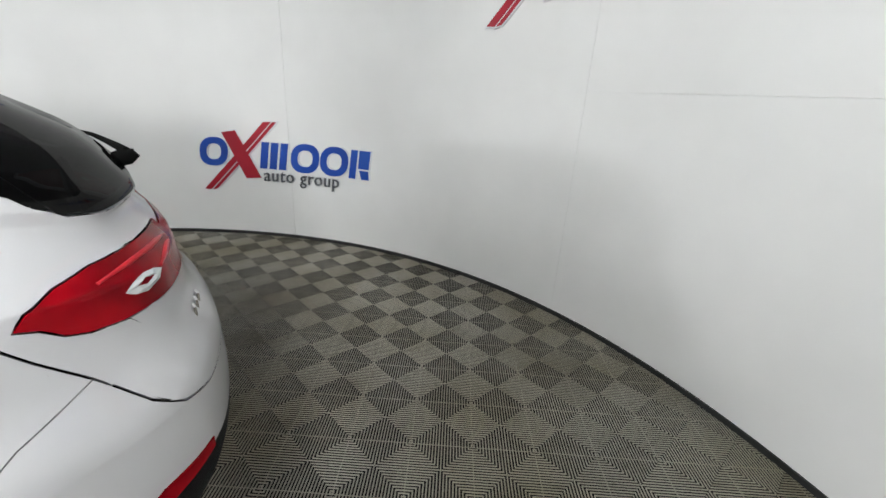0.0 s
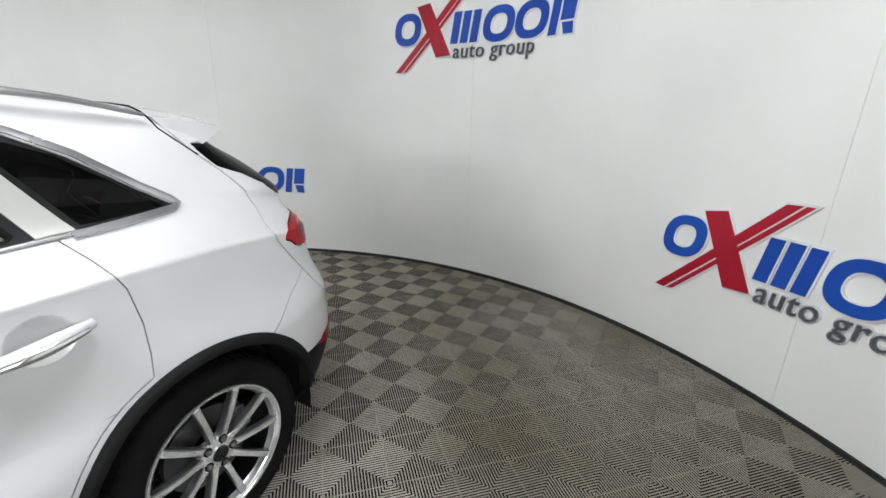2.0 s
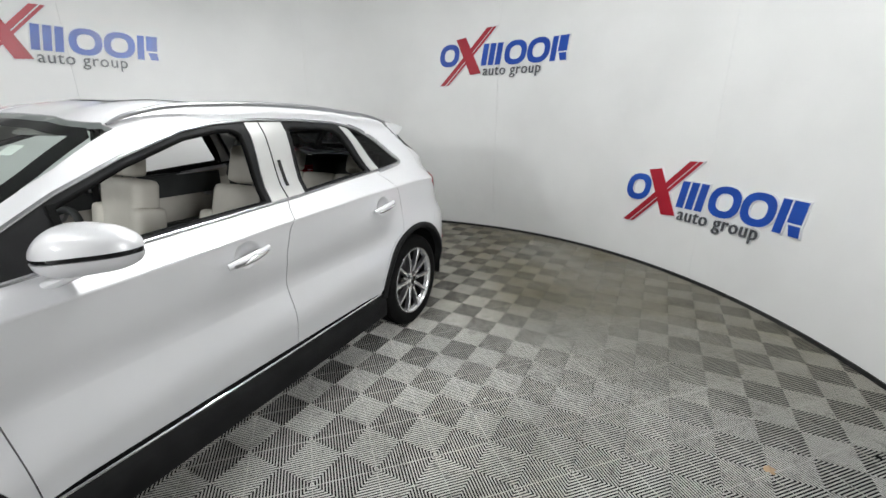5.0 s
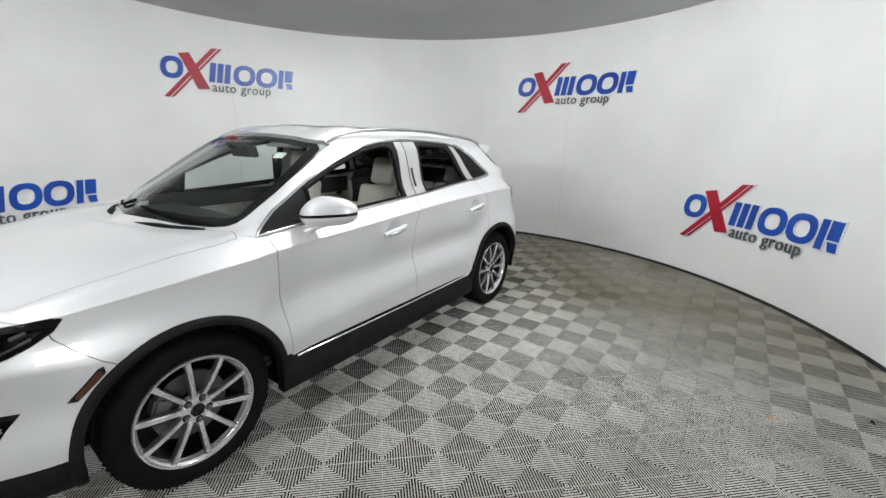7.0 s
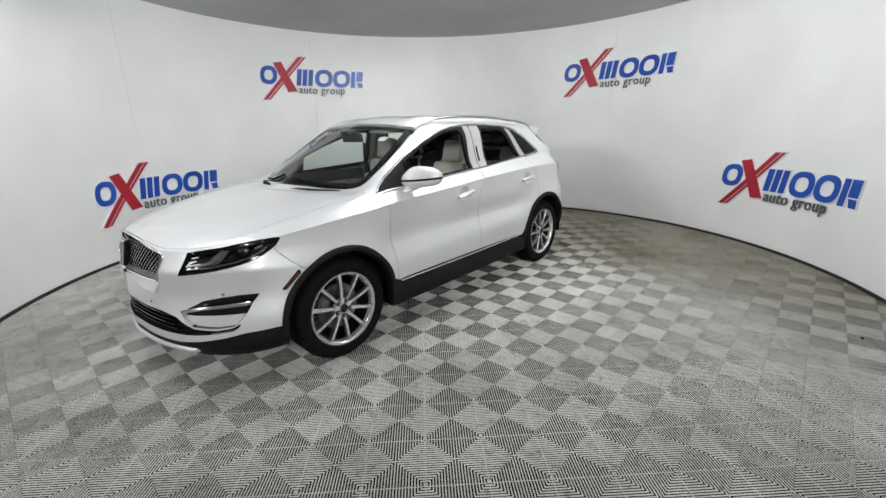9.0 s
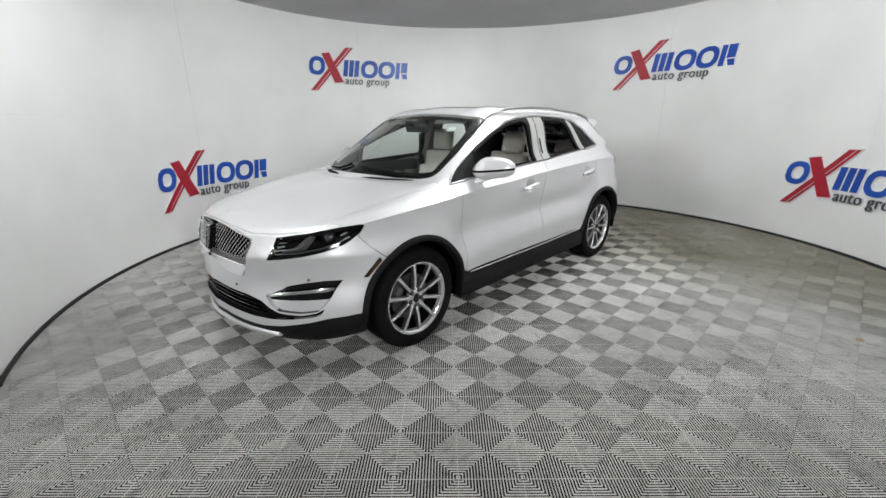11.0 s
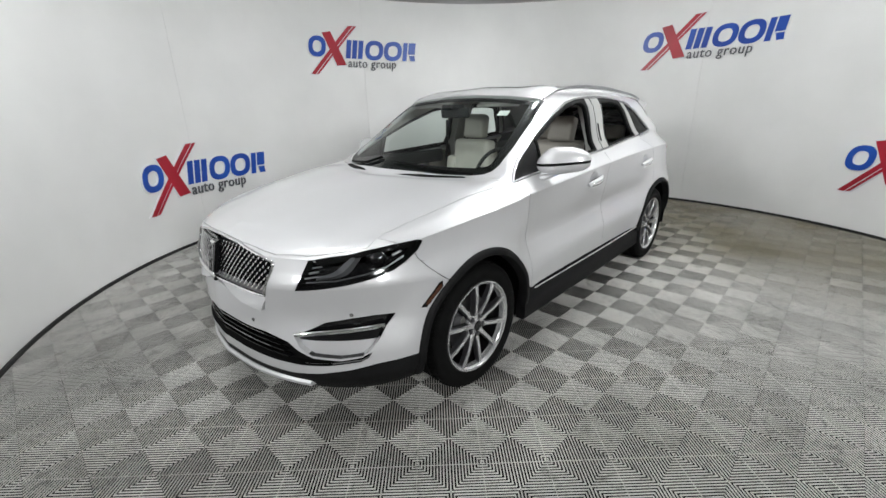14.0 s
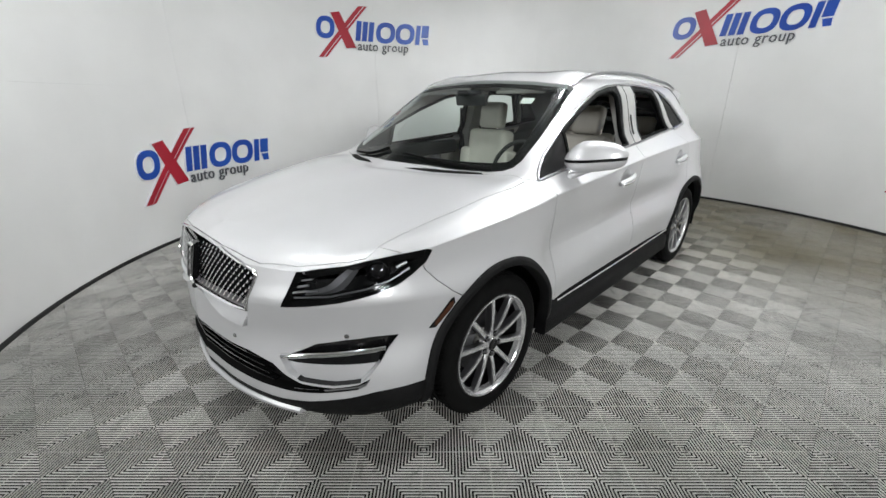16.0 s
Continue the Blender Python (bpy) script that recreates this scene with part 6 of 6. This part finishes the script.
# ---- the cabin ----
def build_cabin():
    bm = bmesh.new()
    box(bm, -1.95, 1.05, -0.74, 0.74, 0.30, 0.36, bevel=0.02)
    box(bm, -0.6, 0.75, -0.13, 0.13, 0.36, 0.62, bevel=0.04)
    part("cabin_floor", bm, M_CARPET, car, "dark carpeted floor and console")
    # dashboard
    bm = bmesh.new()
    rows = []
    for y in np.linspace(-0.70, 0.70, 23):
        k = abs(y) / 0.7
        hood = 0.035 * math.exp(-((y - 0.37) / 0.16) ** 2)
        rows.append([bm.verts.new(q) for q in ((1.10 - 0.16 * k * k, y, 1.02), (0.92 - 0.08 * k * k, y, 1.045), (0.74, y, 1.045 + hood), (0.66 - 0.25 * hood, y, 1.03 + hood), (0.63, y, 0.97), (0.66, y, 0.80), (0.72, y, 0.55), (0.80, y, 0.40))])
    for a, b in zip(rows, rows[1:]):
        for k in range(7):
            bm.faces.new((a[k], b[k], b[k + 1], a[k + 1]))
    bmesh.ops.recalc_face_normals(bm, faces=bm.faces[:])
    part("dashboard", bm, M_DASH, car, "dark dashboard", smooth=True)
    # steering wheel
    bm = bmesh.new()
    m = pose(0.50, 0.37, 1.02, 0, -24, 0) @ pose(0, 0, 0, 0, 90, 0)
    ring = [m @ Vector((0.18 * math.cos(a), 0.18 * math.sin(a), 0)) for a in np.linspace(0, 2 * math.pi, 33)]
    tube(bm, ring, 0.014, 10, caps=False)
    wheel = part("steering_wheel", bm, M_DASH, car, "black steering wheel", smooth=True)
    bm = bmesh.new()
    box(bm, -0.055, 0.055, -0.06, 0.06, -0.02, 0.025, m, 0.012)
    box(bm, -0.16, 0.16, -0.018, 0.018, -0.01, 0.005, m @ pose(0, 0, 0, 0, 0, 90), 0.003)
    part("steering_hub", bm, M_DASH, wheel, smooth=True)
    # seats
    for side in (1, -1):
        seat = new("front_seat")
        seat.parent = car
        seat.location = (0.04 if side > 0 else 0.17, 0.37 * side, 0.345)
        seat["label"] = "cream leather front seat"
        bm = bmesh.new()
        cushion(bm, -0.26, 0.27, -0.25, 0.25, 0.06, 0.24, 0.06, pose(0, 0, 0.02, 0, -6, 0))
        part("seat", bm, M_LEATHER, seat, smooth=True)
        back = pose(-0.22, 0, 0.20, 0, -17 if side > 0 else -9, 0)
        bm = bmesh.new()
        cushion(bm, -0.10, 0.05, -0.20, 0.20, 0.0, 0.66, 0.06, back)
        cushion(bm, -0.10, 0.075, -0.255, -0.15, 0.02, 0.50, 0.045, back)
        cushion(bm, -0.10, 0.075, 0.15, 0.255, 0.02, 0.50, 0.045, back)
        part("backrest", bm, M_LEATHER, seat, smooth=True)
        bm = bmesh.new()
        cushion(bm, -0.075, 0.03, -0.115, 0.115, 0.67, 0.88, 0.045, back)
        part("headrest", bm, M_LEATHER, seat, smooth=True)
        bm = bmesh.new()
        for y in (-0.06, 0.06):
            tube(bm, [back @ Vector((-0.02, y, 0.62)), back @ Vector((-0.02, y, 0.72))], 0.006)
        part("headrest_post", bm, M_CHROME, seat, smooth=True)
        # belt
        bm = bmesh.new()
        y0 = 0.26 * side
        pts = [(-0.30, 0.31 * side, 1.02), (-0.29, 0.30 * side, 0.70), (-0.24, 0.29 * side, 0.25)]
        sweep(bm, [(Vector(p), Vector((0.3, side, 0))) for p in pts], [(0.001, -0.023), (0.001, 0.023), (-0.001, 0.023), (-0.001, -0.023)])
        part("belt", bm, M_CARPET, seat)
    bench = new("rear_bench")
    bench.parent = car
    bench.location = (-1.0, 0, 0.36)
    bench["label"] = "cream leather rear bench with headrests"
    bm = bmesh.new()
    cushion(bm, -0.22, 0.30, -0.64, 0.64, 0.04, 0.24, 0.06)
    part("seat", bm, M_LEATHER, bench, smooth=True)
    back = pose(-0.20, 0, 0.18, 0, -20, 0)
    bm = bmesh.new()
    for y0, y1 in ((-0.64, -0.17), (-0.165, 0.165), (0.17, 0.64)):
        cushion(bm, -0.09, 0.06, y0, y1, 0.0, 0.605, 0.05, back)
    part("backrest", bm, M_LEATHER, bench, smooth=True)
    for y in (-0.38, 0.38):
        bm = bmesh.new()
        cushion(bm, -0.07, 0.04, y - 0.13, y + 0.13, 0.62, 0.78, 0.045, back)
        part("headrest", bm, M_LEATHER, bench, smooth=True)
    bm = bmesh.new()
    box(bm, -1.90, -1.30, -0.66, 0.66, 0.36, 0.86, bevel=0.02)
    part("load_cover", bm, M_CARPET, car)
    bm = bmesh.new()
    box(bm, -1.93, -1.90, -0.58, 0.58, 0.80, 1.16, bevel=0.01)
    part("tailgate_trim", bm, M_DASH, car, "dark inner trim of the tailgate")
    # door inner: dark upper band and armrest
    for side in (1, -1):
        for x0, x1 in ((-0.13, 0.84), (-1.02, -0.20)):
            bm = bmesh.new()
            box(bm, x0, x1, 0.755 * side - 0.03, 0.755 * side + 0.03, 0.98, 1.095 if x0 > -0.5 else 1.15, bevel=0.015)
            box(bm, x0 + 0.1, x1 - 0.1, 0.74 * side - 0.05, 0.74 * side + 0.05, 0.72, 0.79, bevel=0.02)
            part("door_card", bm, M_DASH, car, "black upper door trim and armrest")
    # inside pillars behind the front windows
    for side in (1, -1):
        bm = bmesh.new()
        sweep(bm, [(Vector((-0.31, 0.73 * side, 1.0)), Vector((0, side, 0))), (Vector((-0.30, 0.70 * side, 1.2)), Vector((0, side, 0))), (Vector((-0.30, 0.60 * side, 1.50)), Vector((0, side, 0)))], [(0.03, -0.09), (0.03, 0.09), (-0.03, 0.07), (-0.03, -0.07)])
        part("inner_pillar", bm, M_LINING, car, smooth=True)
    # rear-view mirror with its stalk
    bm = bmesh.new()
    cushion(bm, -0.016, 0.016, -0.12, 0.12, -0.035, 0.035, 0.014, pose(0.52, 0.0, 1.432, 0, 12, 6))
    tube(bm, [(0.53, 0, 1.44), (0.56, 0, 1.475)], 0.012)
    box(bm, 0.46, 0.62, -0.05, 0.05, 1.462, 1.49, bevel=0.01)
    part("rear_view_mirror", bm, M_DASH, car, "black rear-view mirror", smooth=True)
    # sun visors and paper tag on the screen
    bm = bmesh.new()
    for y in (0.32, -0.32):
        box(bm, -0.075, 0.075, -0.18, 0.18, -0.008, 0.008, pose(0.38, y, 1.502, 0, 22, 0), 0.006)
    part("sun_visor", bm, M_LINING, car)
    bm = bmesh.new()
    p, n, _, _ = SKIN.ray_cast(Vector((3, 0.47, 1.44)), Vector((-1, 0, 0)))
    box(bm, -0.001, 0.0, -0.038, 0.038, -0.028, 0.028, Matrix.Translation(p - n * 0.014 if n.x > 0 else p + n * 0.014) @ pose(0, 0, 0, 0, -58, 10))
    tag_ = part("price_sticker", bm, M_PAPER, car, "small white paper sticker inside the windscreen")


build_cabin()
BODY.free()


# ---- litter on the floor ----
def build_litter():
    for i, (x, y, r, mat, name, label) in enumerate(((-0.81, 3.08, 0.035, M_ORANGE, "leaf", "small dry orange leaf on the floor tiles"), (-0.69, 1.74, 0.012, M_PAPER, "paper_scrap", "tiny white paper scrap on the floor tiles"), (-1.13, 3.56, 0.018, M_DARK, "dirt_crumb", "small dark crumb of dirt on the floor tiles"))):
        bm = bmesh.new()
        ring = []
        rnd = random.Random(5 + i)
        for k in range(14):
            a = 2 * math.pi * k / 14
            q = r * (0.6 + 0.5 * rnd.random())
            ring.append(bm.verts.new((x + q * math.cos(a), y + 0.7 * q * math.sin(a), 0.003 + 0.008 * rnd.random())))
        top = bm.verts.new((x, y, 0.014))
        for k in range(14):
            bm.faces.new((ring[k], ring[(k + 1) % 14], top))
        low = bm.verts.new((x, y, 0.001))
        for k in range(14):
            bm.faces.new((ring[(k + 1) % 14], ring[k], low))
        tagged(part(name, bm, mat), label, "litter")


build_litter()


# ---- the tiled floor ----
def rib_tile():
    """A 0.4 m open grid tile of four quarters, rounded bars over a dark void; the ribs of each run across it at 45 degrees, turned from quarter to quarter."""
    bm = bmesh.new()
    pitch, width, low = 0.2828 / 21, 0.0056, -0.0043
    h = 0.0994
    section = ((-0.5, low), (-0.5, -0.0026), (-0.45, -0.0015), (-0.34, -0.0007), (-0.17, -0.0001), (0.17, -0.0001), (0.34, -0.0007), (0.45, -0.0015), (0.5, -0.0026), (0.5, low))
    for qx in (-1, 1):
        for qy in (-1, 1):
            turn = 1 if qx * qy > 0 else -1
            cx, cy = 0.1 * qx, 0.1 * qy
            for i in range(-10, 11):
                # lines along the rib, clipped to the square
                rows = []
                for off, z in section:
                    t = (i * pitch + off * width) * math.sqrt(2)
                    half = max(2 * h - abs(t), 0.0006)
                    u, w = Vector((t / 2, t / 2)), Vector((half / 2, -half / 2))
                    rows.append([bm.verts.new((cx + p.x * turn, cy + p.y, z)) for p in (u - w, u + w)])
                for p, q in zip(rows, rows[1:]):
                    bm.faces.new((p[0], q[0], q[1], p[1]))
                for k in (0, 1):
                    bm.faces.new([r[k] for r in rows])
            # a strut ties the ribs together, square across them
            d, w = Vector((turn, 1)) * (h - 0.004), Vector((-turn, 1)).normalized() * 0.0013
            ends = [Vector((cx, cy)) + k for k in (-d - w, d - w, d + w, -d + w)]
            hi = [bm.verts.new((*p, -0.0110)) for p in ends]
            lo = [bm.verts.new((*p, -0.0130)) for p in ends]
            bm.faces.new(hi)
            for k in range(4):
                bm.faces.new((lo[k], lo[(k + 1) % 4], hi[(k + 1) % 4], hi[k]))
    bmesh.ops.recalc_face_normals(bm, faces=bm.faces[:])
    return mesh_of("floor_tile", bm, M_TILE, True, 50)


def build_floor():
    bm = bmesh.new()
    n = 120
    rim = [bm.verts.new((ROOM.x + (RAD + 0.1) * math.cos(2 * math.pi * i / n), ROOM.y + (RAD + 0.1) * math.sin(2 * math.pi * i / n), -0.0195)) for i in range(n)]
    bm.faces.new(rim)
    floor = part("floor", bm, M_UNDER)
    tagged(floor, "grey ribbed plastic tiles in a checker on a dark base", "floor", kind="structure")
    tile = rib_tile()
    lay = pose(1.78, 0.853, 0, 0, 0, -0.56)
    spots = []
    for i in range(-30, 30):
        for j in range(-30, 30):
            m = lay @ pose(0.2 * LATX + 0.4 * i, 0.2 * LATY + 0.4 * j, 0)
            r = math.hypot(m.translation.x - ROOM.x, m.translation.y - ROOM.y)
            if r < RAD + 0.25:
                # the strip that the camera passes, on the car's left, comes first
                spots.append((abs(m.translation.y - 1.9) + 0.2 * abs(m.translation.x), m))
    spots.sort(key=lambda s: s[0])
    for _, m in spots[:290]:
        ob = new("tile", tile)
        ob.parent, ob.matrix_local = floor, m
    bm = bmesh.new()
    for _, m in spots[290:]:
        k = len(bm.verts)
        bm.from_mesh(tile)
        bm.verts.ensure_lookup_table()
        bmesh.ops.transform(bm, matrix=m, verts=bm.verts[k:])
    rest = part("tiles_beyond", bm, M_TILE, floor)
    tagged(rest, kind="stuff")


LATX, LATY = 0, 0
build_floor()
